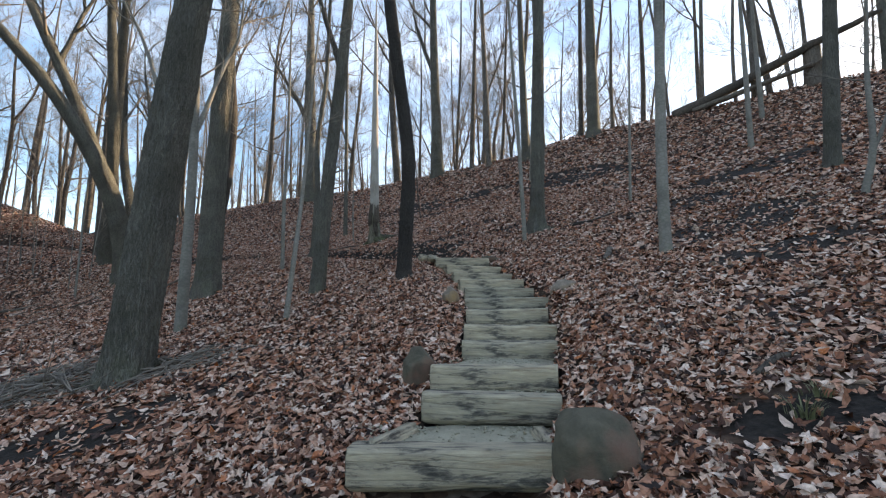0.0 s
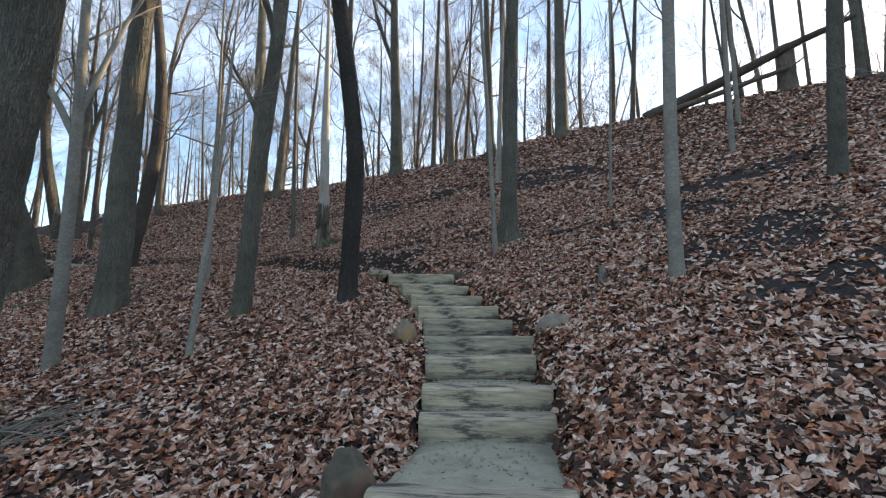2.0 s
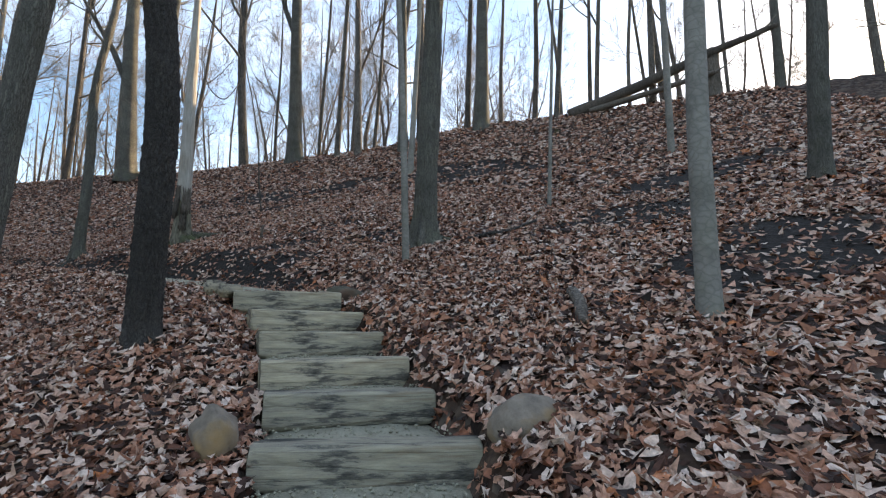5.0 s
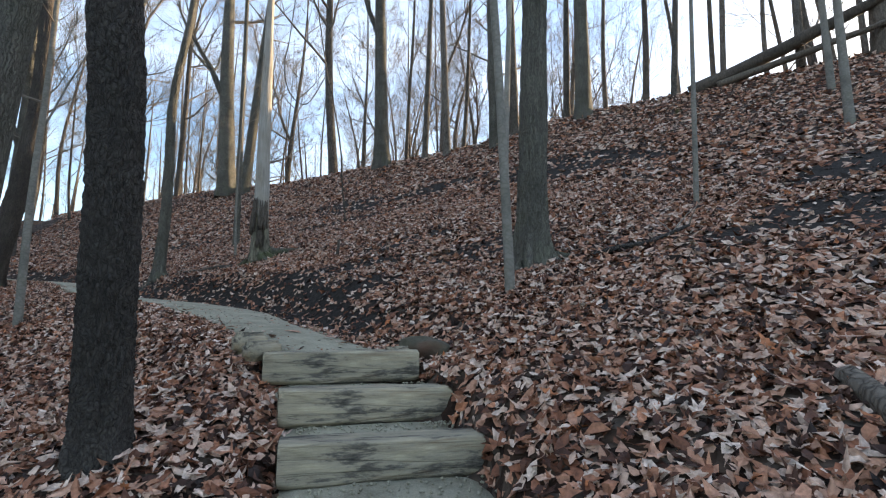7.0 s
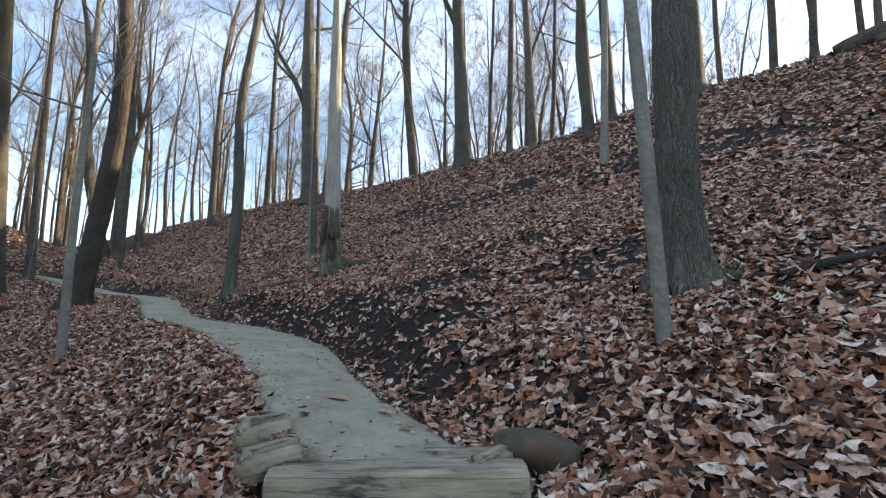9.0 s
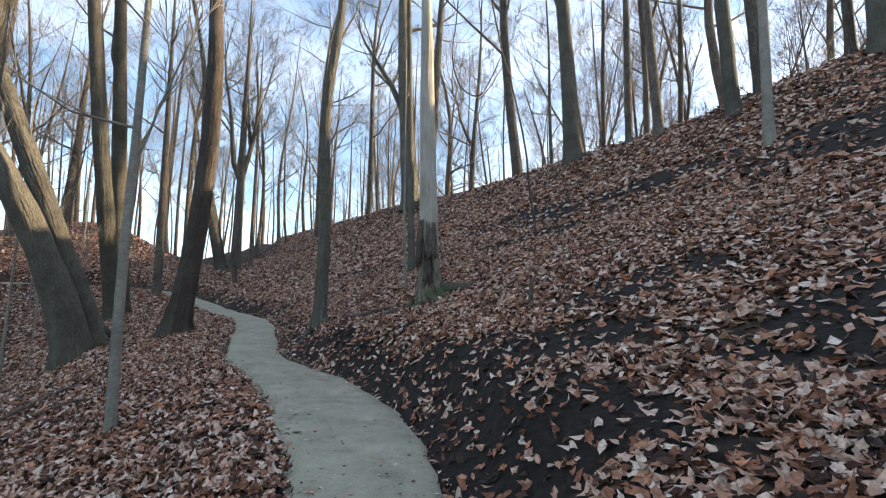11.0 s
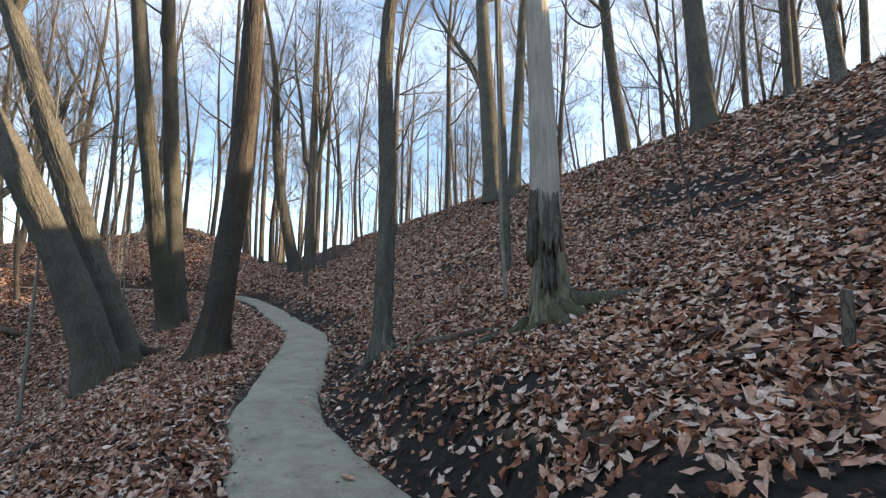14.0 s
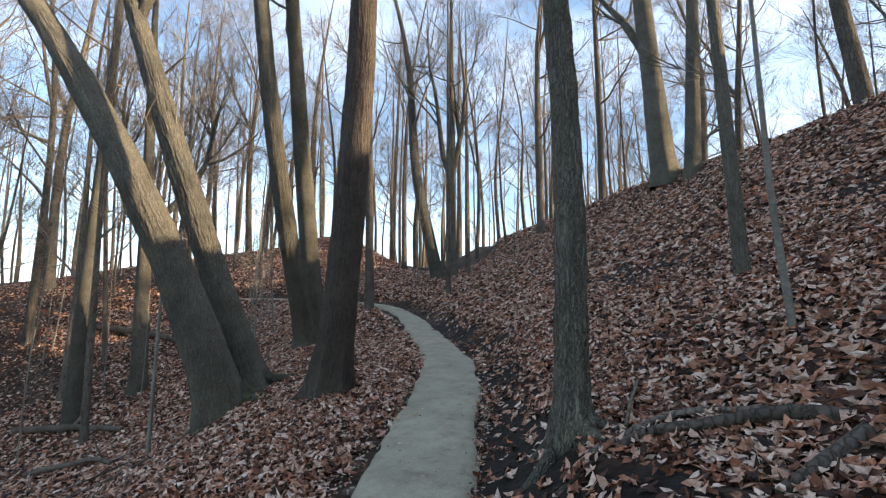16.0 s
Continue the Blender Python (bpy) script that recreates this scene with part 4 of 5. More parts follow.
def woods():
    rnd = random.Random(5)
    kinds = [far_kind(100 + i, 17 + (i % 4) * 2.0, 0.13 + 0.035 * (i % 5), i % 2) for i in range(8)]
    thin = [tree(0, 0, 0.04 + 0.011 * i, (rnd.uniform(-0.06, 0.06), rnd.uniform(-0.06, 0.06)), 9 + i, ((2.5, rnd.uniform(-0.25, 0.25), rnd.uniform(-0.25, 0.25)), (6, rnd.uniform(-0.5, 0.5), rnd.uniform(-0.5, 0.5))), BARK_FAR, "slender bare understorey tree in winter", 14, 0.2, 200 + i, 0.2, (), z=0, n=8, most=3) for i in range(6)]
    light = [tree(0, 0, 0.12 + 0.03 * i, (0.03 * math.sin(i * 2), 0.03 * math.cos(i)), 18 + i, ((6, 0.4 * math.sin(i * 3), 0.3), (12, 0.5 * math.cos(i * 2), -0.4)), BARK_FAR, "bare grey-brown woodland tree in winter", 8, 0.3, 400 + i, 0.2, ((7 + i, 0.4 * math.cos(i), 0.3, 0.6, 8),) if i % 2 else (), z=0, n=8, most=2) for i in range(5)]
    placed, spots = list(KEEP_CLEAR), []
    tries = 0
    while len(spots) < 350 and tries < 40000:
        tries += 1
        u, v = rnd.uniform(-30, 75), rnd.uniform(-30, 105)
        x, y = 0.57 * u - 0.8216 * v, 0.8216 * u + 0.57 * v
        near = (u > 23.6 and v > 9) or (23.8 < u < 33 and v > -24) or (v > 36 and not (8 < u < 14 and v < 42)) or (v > 24 and u < 3)
        if u > 23.8 and abs(v - (8.5 - 0.63 * (u - 24))) < 4.5:
            continue
        if not near or y < -6 or math.hypot(x + 1, y - 9) > 78:
            continue
        if min(math.hypot(x - a, y - b) for a, b in placed) < 1.9 or trail_at(x, y)[0] < 1.6:
            continue
        placed.append((x, y))
        spots.append((x, y))
    tries = 0
    while tries < 4000 and len(spots) < 392:
        tries += 1
        u, v = rnd.uniform(24.0, 40), rnd.uniform(-26, 10)
        x, y = 0.57 * u - 0.8216 * v, 0.8216 * u + 0.57 * v
        if abs(v - (8.5 - 0.63 * (u - 24))) > 4.5 and min(math.hypot(x - a, y - b) for a, b in placed) > 1.6:
            placed.append((x, y))
            spots.append((x, y))
    spots.sort(key=lambda s: math.hypot(s[0] + 1, s[1] - 8))
    used, rest_v, rest_f, rest_m = set(), [], [], []
    for i, (x, y) in enumerate(spots):
        right = 0.57 * x + 0.8216 * y > 20 and 0.57 * y - 0.8216 * x < 9
        src = rnd.choice(thin) if i % 5 < 2 or right else rnd.choice(kinds)
        s = rnd.uniform(0.8, 1.2)
        m = pose(x, y, land(x, y), 0, 0, rnd.uniform(0, 360)) @ Matrix.Diagonal((s, s, s * rnd.uniform(0.9, 1.15), 1))
        if i >= 225:
            src = light[i % 5]
        if src not in used:
            src.matrix_basis = m
            src["group"] = "bare trees of the far woods"
            used.add(src)
        elif i < 225:
            copy_thing(src, m).matrix_basis = m
        else:
            mm = np.array(m)
            for part_ob in src.children:
                me = part_ob.data
                co = np.empty(len(me.vertices) * 3, dtype=np.float32)
                me.vertices.foreach_get("co", co)
                co = co.reshape(-1, 3) @ mm[:3, :3].T + mm[:3, 3]
                off = len(rest_v)
                rest_v.extend(map(tuple, co))
                rest_f.extend(tuple(k + off for k in f.vertices) for f in me.polygons)
                rest_m.extend([1 if part_ob.name.startswith("crown") else 0] * len(me.polygons))
    far = mesh_object("far_woods", rest_v, rest_f, BARK_FAR)
    far.data.materials.append(TWIG)
    far.data.polygons.foreach_set("material_index", rest_m)
    tagged(far, "distant bare winter woods of grey-brown trees", "woods", kind="stuff")


woods()


# ---- fallen wood ----
def fallen(name, pts, r0, r1, mat, label, category, sides=9, twigs=0, seed=1, on_land=True):
    """A branch or trunk lying along points (x, y, height over the ground or world z)."""
    rnd = random.Random(seed)
    rows = [Vector((x, y, (land(x, y) if on_land else 0.0) + z)) for x, y, z in pts]
    o = rows[0].copy()
    line = spline([tuple(q - o) for q in rows], 6)
    tb = Tubes()
    line = [q + Vector(noise.noise_vector(q * 2.5 + Vector((seed, 0, 0)))) * min(r0 * 0.5, 0.035) for q in line]
    tb.add([line[0] - (line[1] - line[0]) * 0.01] + line, [r0 * 0.5] + [r0 + (r1 - r0) * i / (len(line) - 1) for i in range(len(line))], sides, rough=0.25, seed=seed)
    ob = mesh_object(name, tb.v, tb.f, mat)
    for _ in range(twigs):
        q = rnd.choice(line[len(line) // 3:])
        wb = Tubes()
        limb(wb, rnd, q, Vector((rnd.uniform(-1, 1), rnd.uniform(-1, 1), rnd.uniform(0.1, 0.9))), rnd.uniform(0.4, 1.1), r1 * 0.6, 2, 0.25, 2)
        mesh_object("twig", wb.v, wb.f, TWIG, ob)
    ob.location = o
    return tagged(ob, label, category)


fallen("stump", [(14.5, 18.4, -0.25), (14.5, 18.39, 0.3), (14.5, 18.4, 0.9), (14.53, 18.4, 1.65)], 0.38, 0.29, BARK_LOG, "broken dark stump propping a fallen trunk", "stump", 14, 0, 61)
fallen("fallen_tree", [(10.2, 21.1, 10.7), (12.3, 19.7, 11.5), (14.5, 18.1, 12.45), (16.2, 17.0, 13.1)], 0.24, 0.09, BARK_LOG, "long dark fallen trunk leaning on a broken stump", "fallen tree", 12, 5, 3, False)
fallen("fallen_tree", [(10.8, 20.6, 10.75), (12.6, 19.3, 11.15), (14.3, 18.0, 11.55)], 0.13, 0.08, BARK_LOG, "thinner fallen trunk lying along the crest", "fallen tree", 10, 3, 4, False)
fallen("fallen_branch", [(2.72, 8.15, 0.05), (2.6, 7.85, 0.06), (2.45, 7.5, 0.02)], 0.055, 0.045, BARK_LOG, "short rotten grey branch among the leaves", "branch", 9, 0, 5)
fallen("fallen_branch", [(2.75, 11.15, 0.03), (3.05, 11.06, 0.07), (3.4, 11.1, 0.05), (3.9, 11.25, 0.06)], 0.04, 0.018, BARK_DARK, "dark crooked branch on the leafy slope", "branch", 7, 3, 6)
fallen("fallen_branch", [(-4.25, 16.58, 0.0), (-3.96, 16.97, 0.04), (-3.61, 17.15, 0.06), (-3.22, 17.25, 0.05), (-2.95, 17.22, 0.0)], 0.022, 0.048, BARK_LOG, "thick crooked root-like branch near the trail", "branch", 9, 0, 7)
fallen("fallen_branch", [(-3.2, 16.4, 0.0), (-3.05, 16.7, 0.04), (-2.9, 17.02, 0.03)], 0.025, 0.04, BARK_LOG, "grey rotten branch among the leaves", "branch", 8, 0, 8)
fallen("fallen_branch", [(-4.09, 17.2, 0.03), (-4.2, 17.55, 0.06), (-4.36, 18.1, 0.05)], 0.014, 0.012, SNAG, "short pale stick on the leaves", "stick", 6, 0, 9)
fallen("fallen_branch", [(-4.15, 16.8, 0.02), (-3.87, 17.32, 0.04), (-3.36, 17.4, 0.03)], 0.03, 0.02, BARK_LOG, "thin dark branch lying on leaves", "branch", 7, 0, 10)
fallen("fallen_branch", [(2.05, 3.4, 0.03), (2.3, 3.55, 0.05), (2.5, 3.62, 0.02)], 0.03, 0.02, BARK_LOG, "broken brown stick among the leaves", "stick", 7, 0, 11)
fallen("fallen_branch", [(-6.2, 7.2, 0.05), (-5.2, 6.9, 0.12), (-4.4, 6.2, 0.08)], 0.05, 0.02, BARK_LOG, "fallen limb with twigs beside a trunk", "branch", 8, 7, 12)
fallen("fallen_branch", [(-6.6, 6.3, 0.05), (-5.6, 6.1, 0.1), (-4.9, 6.5, 0.15)], 0.035, 0.015, BARK_LOG, "tangled dead limb in the leaves", "branch", 7, 8, 13)
fallen("fallen_tree", [(-24.0, 17.2, 0.1), (-21.0, 18.3, 0.12), (-18.6, 18.6, 0.1)], 0.12, 0.07, BARK_LOG, "mossy fallen trunk lying in the hollow", "fallen tree", 10, 3, 14)
fallen("fallen_tree", [(-18.2, 16.6, 0.08), (-16.0, 17.3, 0.1), (-14.2, 17.2, 0.06)], 0.07, 0.04, BARK_LOG, "thin fallen trunk lying in the hollow", "fallen tree", 9, 3, 15)
fallen("fallen_tree", [(-31.0, 20.5, 0.15), (-27.5, 22.0, 0.2), (-24.6, 22.6, 0.15)], 0.16, 0.1, BARK_LOG, "long fallen trunk on the sunlit far side", "fallen tree", 10, 2, 16)
fallen("broken_stake", [(-0.4, 14.95, -0.1), (-0.39, 14.93, 0.1), (-0.38, 14.95, 0.28)], 0.03, 0.026, BARK_LOG, "short broken stub standing in the leaves", "stub", 7, 0, 19)
fallen("vine", [(-0.92, 20.4, 5.95), (-1.04, 20.4, 6.88), (-1.11, 20.38, 7.9), (-1.23, 20.4, 8.73), (-1.42, 20.42, 9.71), (-1.61, 20.4, 10.5), (-1.9, 20.4, 12.2), (-2.1, 20.5, 14.0)], 0.024, 0.018, BARK_FAR, "thick hanging woody vine on the slope", "vine", 7, 3, 17, False)
fallen("vine", [(-2.6, 20.5, 14.0), (-2.78, 20.4, 11.56), (-2.89, 20.4, 10.67), (-2.69, 20.4, 9.85), (-2.28, 20.4, 9.49), (-1.98, 20.4, 9.77), (-1.67, 20.4, 10.39)], 0.017, 0.014, BARK_FAR, "looping bare vine between the trees", "vine", 7, 0, 18, False)


def understorey():
    """Thin pale saplings in the hollow and on its far side."""
    rnd = random.Random(31)
    sources = [tree(-18.0 - 2 * i, 22.0 + i, 0.018 + 0.006 * i, (rnd.uniform(-0.05, 0.05), rnd.uniform(-0.05, 0.05)), 3.2 + i, ((1.5, rnd.uniform(-0.1, 0.1), 0.05),), SM, "thin pale bare sapling in the hollow", 6, 0.3, 300 + i, 0.1, (), n=6, category="sapling", name="sapling") for i in range(3)]
    made = 0
    while made < 34:
        x, y = rnd.uniform(-38, -13), rnd.uniform(15, 34)
        if trail_at(x, y)[0] < 1.8 or min(math.hypot(x - a, y - b) for a, b in KEEP_CLEAR) < 1.0:
            continue
        made += 1
        src = rnd.choice(sources)
        src["group"] = "saplings in the hollow"
        s = rnd.uniform(0.7, 1.2)
        m = pose(x, y, land(x, y), 0, 0, rnd.uniform(0, 360)) @ Matrix.Diagonal((s, s, s, 1))
        copy_thing(src, m).matrix_basis = m


understorey()


def brush_pile(x, y, spread, count, seed):
    """A heap of dead twigs and thin limbs lying crosswise, as one tangle."""
    rnd = random.Random(seed)
    tb = Tubes()
    z0 = land(x, y)
    for _ in range(count):
        px, py = rnd.gauss(0, spread), rnd.gauss(0, spread * 0.55)
        way, length, r = rnd.gauss(0.3, 0.7), rnd.uniform(0.4, 1.5), rnd.uniform(0.004, 0.014)
        d = Vector((math.cos(way), math.sin(way), 0))
        pts = []
        for f in (-0.5, -0.2, 0.1, 0.35, 0.5):
            q = Vector((px, py, 0)) + d * (length * f) + Vector((rnd.gauss(0, 0.03), rnd.gauss(0, 0.03), 0))
            q.z = land(x + q.x, y + q.y) - z0 + 0.02 + 0.13 * rnd.random() * math.exp(-(px / spread) ** 2)
            pts.append(q)
        tb.add(pts, [r, r, r * 0.9, r * 0.7, r * 0.4], 5)
    ob = mesh_object("brush_pile", tb.v, tb.f, TWIG)
    ob.location = (x, y, z0)
    return tagged(ob, "tangled heap of dead twigs among leaves", "brush", kind="stuff")


brush_pile(-5.3, 7.0, 0.7, 130, 1)
brush_pile(-3.3, 6.5, 0.3, 40, 2)


def hollow_limbs():
    """Fallen limbs lying on the floor of the hollow."""
    rnd = random.Random(14)
    for i in range(11):
        x, y, way, length = rnd.uniform(-16.5, -7.5), rnd.uniform(12.5, 17.0), rnd.gauss(0.5, 0.45), rnd.uniform(0.9, 2.4)
        c, n = math.cos(way) * length, math.sin(way) * length
        if trail_at(x + c / 2, y + n / 2)[0] < 1.6:
            continue
        fallen("fallen_branch", [(x, y, 0.03), (x + c * 0.4 + 0.08, y + n * 0.4 - 0.1, 0.06), (x + c * 0.7, y + n * 0.7 + 0.06, 0.05), (x + c, y + n, 0.02)], rnd.uniform(0.022, 0.045), 0.012, BARK_LOG, "thin fallen limb on the leafy hollow floor", "branch", 7, 2, 40 + i)


hollow_limbs()


def grass_tuft(x, y, blades, height, seed):
    rnd = random.Random(seed)
    verts, faces = [], []
    for _ in range(blades):
        a, r, hh, w = rnd.uniform(0, 6.28), rnd.uniform(0, 0.1), height * rnd.uniform(0.5, 1.1), rnd.uniform(0.004, 0.008)
        bx, by, out = r * math.cos(a), r * math.sin(a), rnd.uniform(0.3, 0.9)
        n = len(verts)
        for k in range(4):
            f = k / 3
            px, py, pz = bx + math.cos(a) * out * hh * f * f, by + math.sin(a) * out * hh * f * f, hh * f * (1 - 0.25 * f)
            ww = w * (1 - f * 0.9)
            verts += [(px - math.sin(a) * ww, py + math.cos(a) * ww, pz), (px + math.sin(a) * ww, py - math.cos(a) * ww, pz)]
        faces += [(n + 2 * k, n + 2 * k + 1, n + 2 * k + 3, n + 2 * k + 2) for k in range(3)]
    ob = mesh_object("grass_tuft", verts, faces, GRASS)
    ob.location = (x, y, land(x, y) + 0.01)
    return tagged(ob, "small green grassy tuft among dead leaves", "grass")


grass_tuft(2.0, 2.9, 45, 0.15, 1)
grass_tuft(2.2, 3.05, 36, 0.12, 2)
grass_tuft(8.8, 19.6, 60, 0.2, 3)


# ---- rocks ----
def rock(x, y, sx, sy, sz, mat, seed, label, sink=0.25, turn=0):
    bm = bmesh.new()
    bmesh.ops.create_icosphere(bm, subdivisions=4, radius=1)
    rnd = random.Random(seed)
    cuts = [(Vector((rnd.uniform(-1, 1), rnd.uniform(-1, 1), rnd.uniform(-0.4, 1))).normalized(), rnd.uniform(0.62, 0.85)) for _ in range(9)]
    for v in bm.verts:
        c = v.co.copy()
        for n, far in cuts:
            c -= n * (0.85 * max(0.0, c.dot(n) - far))
        k = 1 + 0.22 * noise.noise(c * 1.1 + Vector((seed, 0, 0))) + 0.07 * noise.noise(c * 3.1 + Vector((0, seed, 0)))
        c = Vector([math.copysign(abs(a) ** 0.8, a) for a in c]) * k
        v.co = Vector((c.x * sx, c.y * sy, c.z * sz))
    me = bpy.data.meshes.new("rock")
    bm.to_mesh(me)
    bm.free()
    me.polygons.foreach_set("use_smooth", [True] * len(me.polygons))
    me.materials.append(mat)
    ob = new("rock", me)
    ob.matrix_world = pose(x, y, land(x, y) + sz * (1 - 2 * sink), 4, -5, turn)
    return tagged(ob, label, "rock")


rock(0.88, 2.98, 0.275, 0.26, 0.255, ROCK, 5, "large dark grey-green boulder beside the lowest step", 0.44)
rock(-0.22, 4.6, 0.15, 0.15, 0.19, ROCK, 8, "brown wedge-shaped stone among the leaves", 0.2, 20)
rock(0.11, 7.15, 0.12, 0.12, 0.155, ROCK_TAN, 14, "ochre-stained rounded stone beside the steps", 0.2)
rock(1.66, 6.72, 0.24, 0.16, 0.16, ROCK_TAN, 21, "flat tan stone beside the log steps", 0.64, 10)
rock(0.94, 9.95, 0.2, 0.11, 0.13, ROCK, 30, "long brown stone beside the top step", 0.38, -24)


# ---- fallen leaves ----
def leaf_shapes():
    """Outlines as (x, y, curl) rows: a lobed leaf, a pointed oval and a simple folded one."""
    lobed = []
    for a, r in ((-90, 0.85), (-58, 0.55), (-35, 0.82), (-6, 0.6), (20, 0.92), (52, 0.62), (90, 1.1), (128, 0.62), (160, 0.92), (186, 0.6), (215, 0.82), (238, 0.55)):
        lobed.append((0.42 * r * math.cos(radians(a)), 0.7 * r * math.sin(radians(a))))
    oval = [(0, -0.62), (0.25, -0.28), (0.28, 0.18), (0.02, 0.68), (-0.26, 0.2), (-0.27, -0.26)]
    fold = [(0, -0.6), (0.34, -0.05), (0, 0.62), (-0.34, -0.05)]
    return lobed, oval, fold


def leaf_normal(x, y):
    e = 0.3
    return Vector((land(x - e, y) - land(x + e, y), land(x, y - e) - land(x, y + e), 2 * e)).normalized()


def scatter(name, label, boxes, seed, size, shapes, heap, exact=False, share=0.42):
    """One carpet of loose leaves. boxes: (x0, x1, y0, y1, leaves a square metre)."""
    rnd = np.random.RandomState(seed)
    verts, faces, start = [], [], 0
    for x0, x1, y0, y1, dens, keep in boxes:
        cell = 0.25
        nx, ny = max(1, round((x1 - x0) / cell)), max(1, round((y1 - y0) / cell))
        for gi in range(nx):
            for gj in range(ny):
                cx, cy = x0 + (gi + 0.5) * cell, y0 + (gj + 0.5) * cell
                if not keep(cx, cy):
                    continue
                soil = bare(cx, cy)
                n = rnd.poisson(dens * cell * cell * (1 - 0.82 * smooth(0.34, 0.64, soil + 0.4 * (rnd.rand() - 0.5))))
                if not n:
                    continue
                nrm = leaf_normal(cx, cy)
                z00, z10, z01, z11 = (land(cx + a * cell / 2, cy + b * cell / 2) for a, b in ((-1, -1), (1, -1), (-1, 1), (1, 1)))
                fx, fy = rnd.rand(n), rnd.rand(n)
                px, py = cx + (fx - 0.5) * cell, cy + (fy - 0.5) * cell
                pz = z00 * (1 - fx) * (1 - fy) + z10 * fx * (1 - fy) + z01 * (1 - fx) * fy + z11 * fx * fy
                if exact:
                    pz = np.array([land(a, b) for a, b in zip(px, py)])
                pz = pz + heap * rnd.rand(n) ** 1.5 + 0.008
                for k in range(n):
                    x, y = px[k], py[k]
                    if on_way(x, y):
                        continue
                    out = shapes[0] if rnd.rand() < share else shapes[min(1, len(shapes) - 1)]
                    s = size * (0.6 + 0.8 * rnd.rand())
                    a, tilt, ta = rnd.rand() * 6.283, abs(rnd.normal(0, 0.42)), rnd.rand() * 6.283
                    up = (nrm + Vector((math.cos(ta), math.sin(ta), 0)) * math.tan(min(1.2, tilt))).normalized()
                    e1 = up.cross(Vector((math.cos(a), math.sin(a), 0))).normalized()
                    e2 = up.cross(e1)
                    c1, c2 = rnd.normal(0, 1.3), rnd.normal(0, 0.6)
                    m = len(out)
                    verts.append((x, y, pz[k]))
                    bend = rnd.normal(0, 0.07, (m, 3))
                    for (qx, qy), (jx, jy, jz) in zip(out, bend):
                        qx, qy = qx * (1 + 1.6 * jx), qy + 0.6 * jy
                        h = s * jz + s * (c1 * qx * qx + c2 * qy * qy)
                        verts.append((x + s * (e1[0] * qx + e2[0] * qy) + up[0] * h, y + s * (e1[1] * qx + e2[1] * qy) + up[1] * h, pz[k] + s * (e1[2] * qx + e2[2] * qy) + up[2] * h))
                    if m == 4:
                        faces += [(start + 1, start + 2, start + 3), (start + 1, start + 3, start + 4)]
                    else:
                        faces += [(start, start + 1 + i, start + 1 + (i + 1) % m) for i in range(m)]
                    start += m + 1
    ob = mesh_object(name, verts, faces, LEAF, smooth_faces=False)
    return tagged(ob, label, "leaves", kind="stuff")


def on_way(x, y):
    if 9.6 < y < 30 and x < 1.3:
        d = trail_at(x, y)[0]
        if d / (0.77 + 0.23 * smooth(11.2, 12.6, y)) < 0.38 + 0.2 * (0.5 + 0.5 * math.sin(x * 37.7 + y * 51.3)) + 0.05 * math.sin(x * 5 + y * 3):
            return True
    return 2.6 < y < 9.8 and abs(x - step_mid(y)) < 0.5


def way_off(x, y):
    if y < 9.6:
        return abs(x - step_mid(y))
    return trail_at(x, y)[0]


LOBED, OVAL, FOLD = leaf_shapes()
scatter("leaf_litter", "thick carpet of curled brown oak and maple leaves", [(-4.5, 5, 0, 12, 1050, lambda x, y: way_off(x, y) < 2.3), (-11, 3.5, 12, 21, 900, lambda x, y: way_off(x, y) < 2.0)], 1, 0.064, (LOBED, OVAL), 0.04, True)
scatter("leaf_litter", "carpet of fallen brown leaves on the slope", [(-11, 9, 0, 12, 600, lambda x, y: 2.3 <= way_off(x, y) < 6.5), (-15, 8, 12, 24, 700, lambda x, y: 2.0 <= way_off(x, y) < 6.5), (-15, 0, 15, 24, 600, lambda x, y: way_off(x, y) < 2.0 and (y >= 21 or x < -11))], 2, 0.076, (OVAL, FOLD), 0.03, share=0.55)
scatter("leaf_litter", "distant carpet of fallen brown leaves", [(-26, 16, 0, 34, 200, lambda x, y: way_off(x, y) >= 6.5 and 0.57 * x + 0.8216 * y < 29), (-26, 2, 34, 48, 130, lambda x, y: way_off(x, y) >= 6.5 and 0.57 * x + 0.8216 * y < 31), (-14, 12, -8, 0, 70, lambda x, y: True), (-46, -26, 8, 44, 45, lambda x, y: way_off(x, y) > 1), (-34, 0, 18, 40, 200, lambda x, y: 0.7 < way_off(x, y) < 6.5 and (x < -15 or y > 24))], 3, 0.115, (FOLD,), 0.03)


def loose_leaf(x, y, turn, size, z):
    """One curled leaf lying on the bare trail."""
    verts = [(0, 0, 0.004)] + [(px * size, py * size, 0.004 + 0.9 * size * px * px) for px, py in OVAL]
    ob = mesh_object("leaf", verts, [(0, 1 + i, 1 + (i + 1) % len(OVAL)) for i in range(len(OVAL))], LEAF, smooth_faces=False)
    ob.matrix_world = pose(x, y, z, 6, -5, turn)
    return tagged(ob, "single curled brown leaf lying on the gravel", "leaf", "stray leaves on the trail")


def stray_leaves():
    rnd = random.Random(9)
    loose_leaf(-0.2, 10.62, 80, 0.13, 2.91)
    for i in range(26):
        k = rnd.randrange(4, 95)
        off = rnd.choice((-1, 1)) * rnd.uniform(0.15, 0.42)
        p = LINE[k] + Vector((off, off * 0.5))
        loose_leaf(p.x, p.y, rnd.uniform(0, 360), rnd.uniform(0.05, 0.11), LINE_Z[k] + 0.022)


stray_leaves()


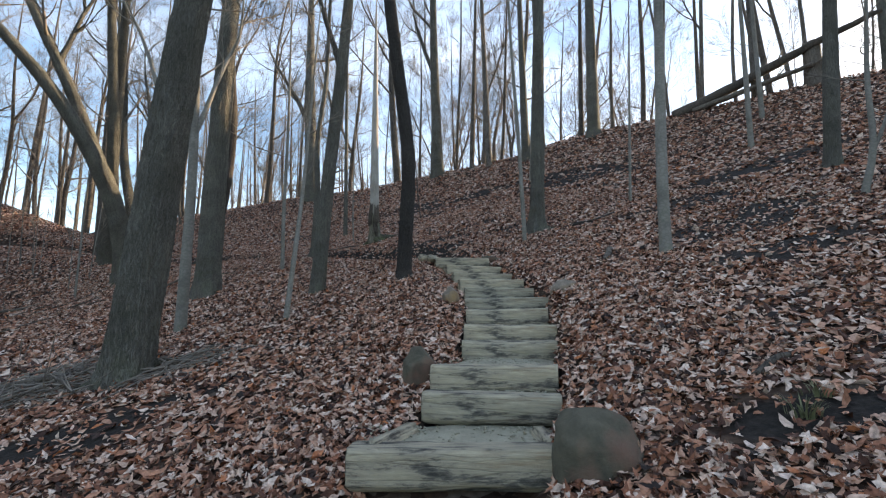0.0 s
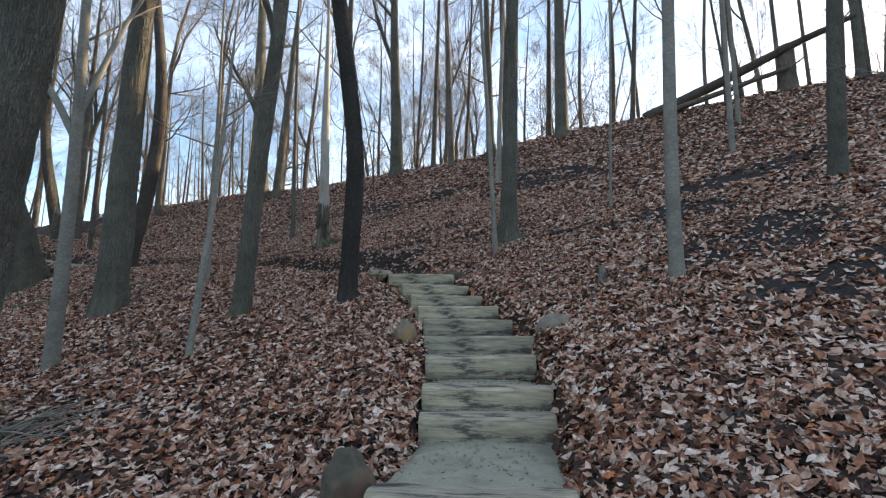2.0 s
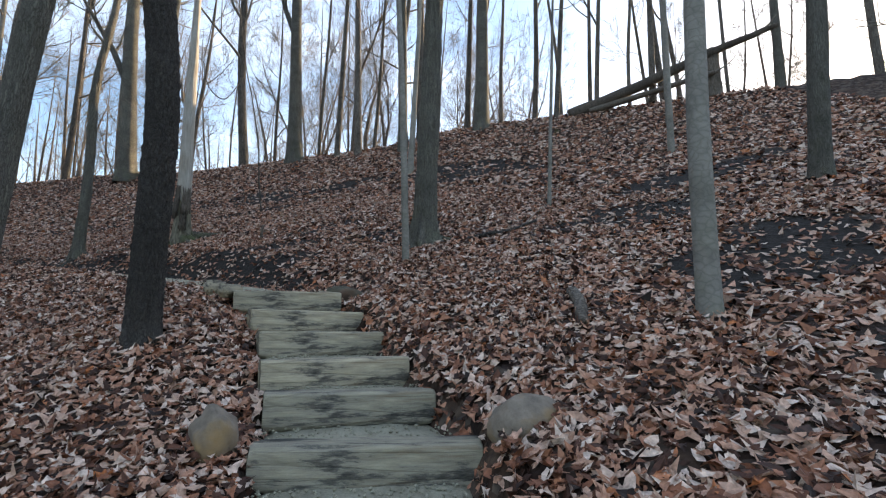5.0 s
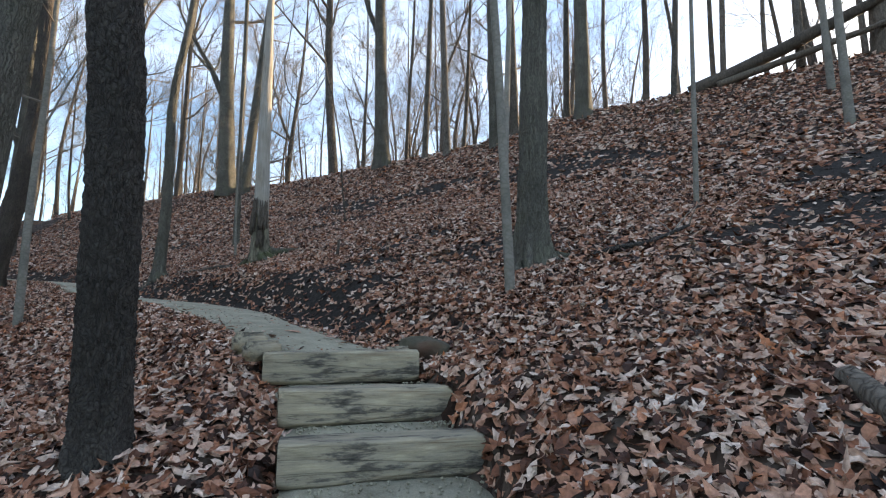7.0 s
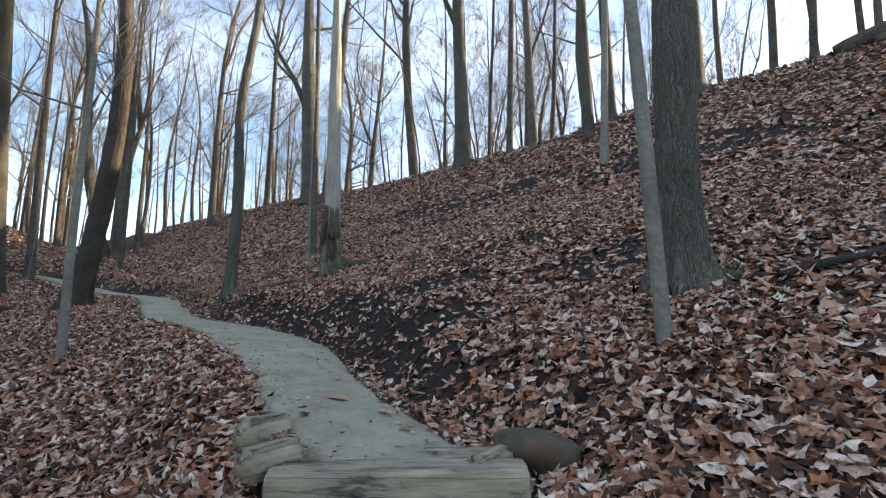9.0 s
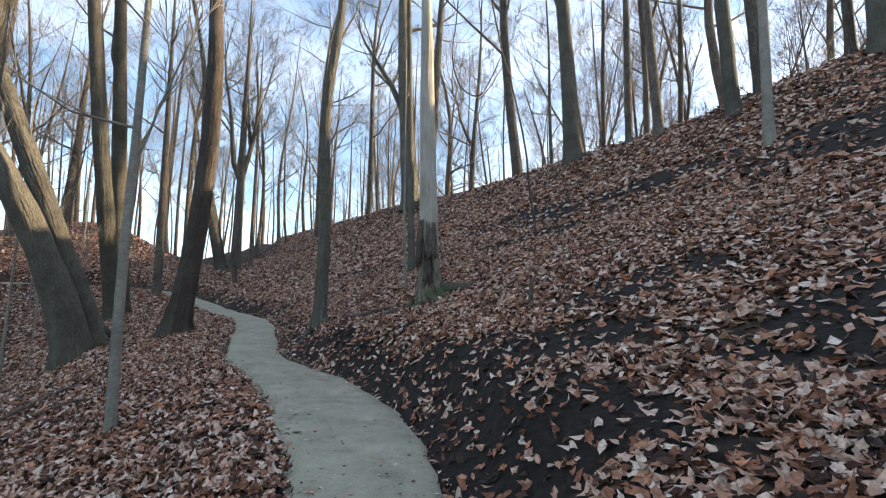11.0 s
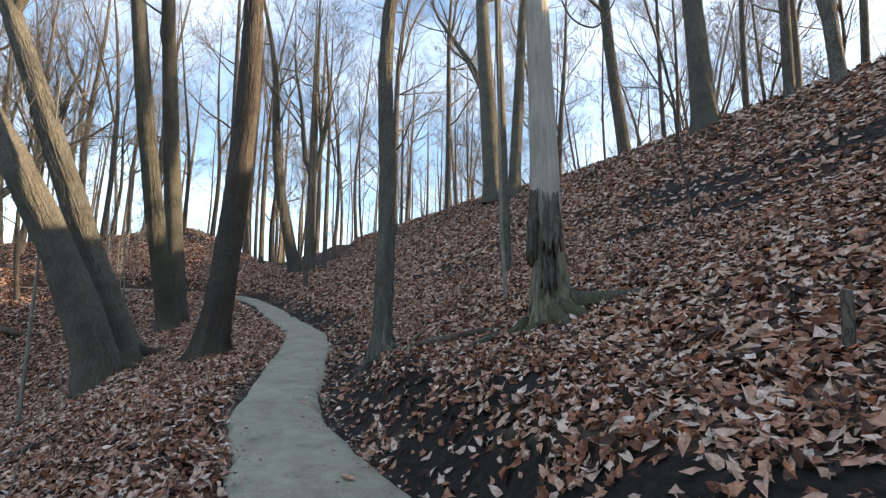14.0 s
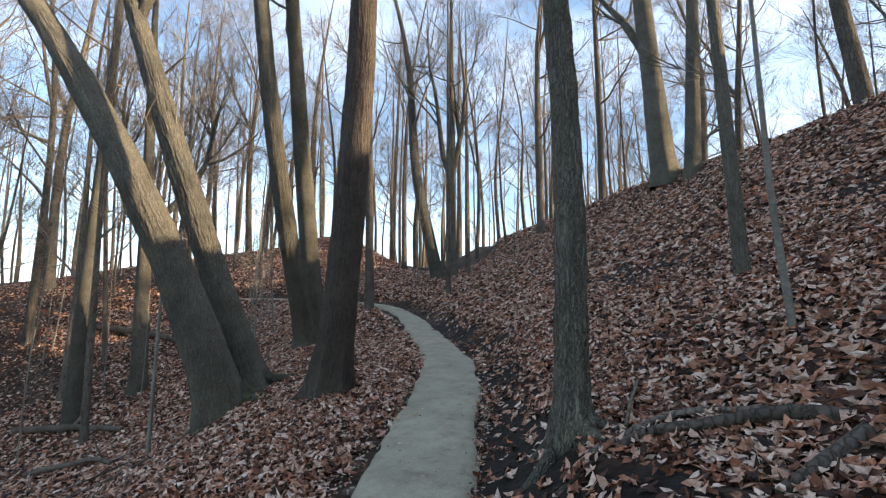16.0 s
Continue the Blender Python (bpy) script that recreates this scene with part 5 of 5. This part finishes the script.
def pebbles():
    """Loose crushed stone on the treads and along the trail's edges."""
    rnd = random.Random(4)
    verts, faces = [], []
    spots = []
    for i in range(len(STEPS) - 1):
        x0, y0, z0, l0, t0 = STEPS[i]
        y1 = STEPS[i + 1][1]
        for _ in range(170):
            f = rnd.uniform(-0.48, 0.48)
            g = rnd.random() ** 0.6
            spots.append((x0 + f * l0, y0 + 0.1 + (y1 - y0 - 0.22) * g + math.tan(radians(t0)) * f * l0, z0 - 0.03 + 0.02 * g, rnd.uniform(0.004, 0.013)))
    for _ in range(1100):
        k = rnd.randrange(0, 90)
        a, b = LINE[k], LINE[k + 1]
        side = Vector((b.y - a.y, a.x - b.x)).normalized()
        off = rnd.choice((-1, 1)) * (0.5 - abs(rnd.gauss(0, 0.1)))
        q = a.lerp(b, rnd.random()) + side * off * (0.77 + 0.23 * smooth(11.2, 12.6, a.y))
        spots.append((q.x, q.y, LINE_Z[k] + 0.0, rnd.uniform(0.005, 0.014)))
    for x, y, z, s in spots:
        n = len(verts)
        j = [rnd.uniform(0.7, 1.3) for _ in range(6)]
        verts += [(x + s * j[0], y, z), (x - s * j[1], y, z), (x, y + s * j[2], z), (x, y - s * j[3], z), (x, y, z + s * 0.8 * j[4]), (x, y, z - s)]
        faces += [(n + a, n + b, n + c) for a, b, c in ((0, 2, 4), (2, 1, 4), (1, 3, 4), (3, 0, 4), (2, 0, 5), (1, 2, 5), (3, 1, 5), (0, 3, 5))]
    tagged(mesh_object("loose_gravel", verts, faces, GRAVEL, smooth_faces=False), "loose grey crushed stone on treads and trail", "gravel", kind="stuff")


def leaf_bits():
    """Small leaf scraps trodden into the trail and treads."""
    rnd = random.Random(12)
    verts, faces = [], []
    for _ in range(1100):
        k = int(rnd.triangular(0, 110, 20))
        a, b = LINE[k], LINE[k + 1]
        side = Vector((b.y - a.y, a.x - b.x)).normalized()
        off = rnd.choice((-1, 1)) * min(0.5, 0.5 - 0.45 * rnd.random() ** 2.2)
        q = a.lerp(b, rnd.random()) + side * off
        z, s, t = LINE_Z[k] + 0.02 - 0.02 * (off / 0.5) ** 2 + 0.006, rnd.uniform(0.012, 0.04), rnd.uniform(0, 6.28)
        n = len(verts)
        for px, py in FOLD:
            verts.append((q.x + s * (px * math.cos(t) - py * math.sin(t)), q.y + s * (px * math.sin(t) + py * math.cos(t)), z + rnd.uniform(0, 0.012)))
        faces.append((n, n + 1, n + 2, n + 3))
    tagged(mesh_object("leaf_bits", verts, faces, LEAF, smooth_faces=False), "small brown leaf scraps trodden into gravel", "leaves", kind="stuff")


pebbles()
leaf_bits()
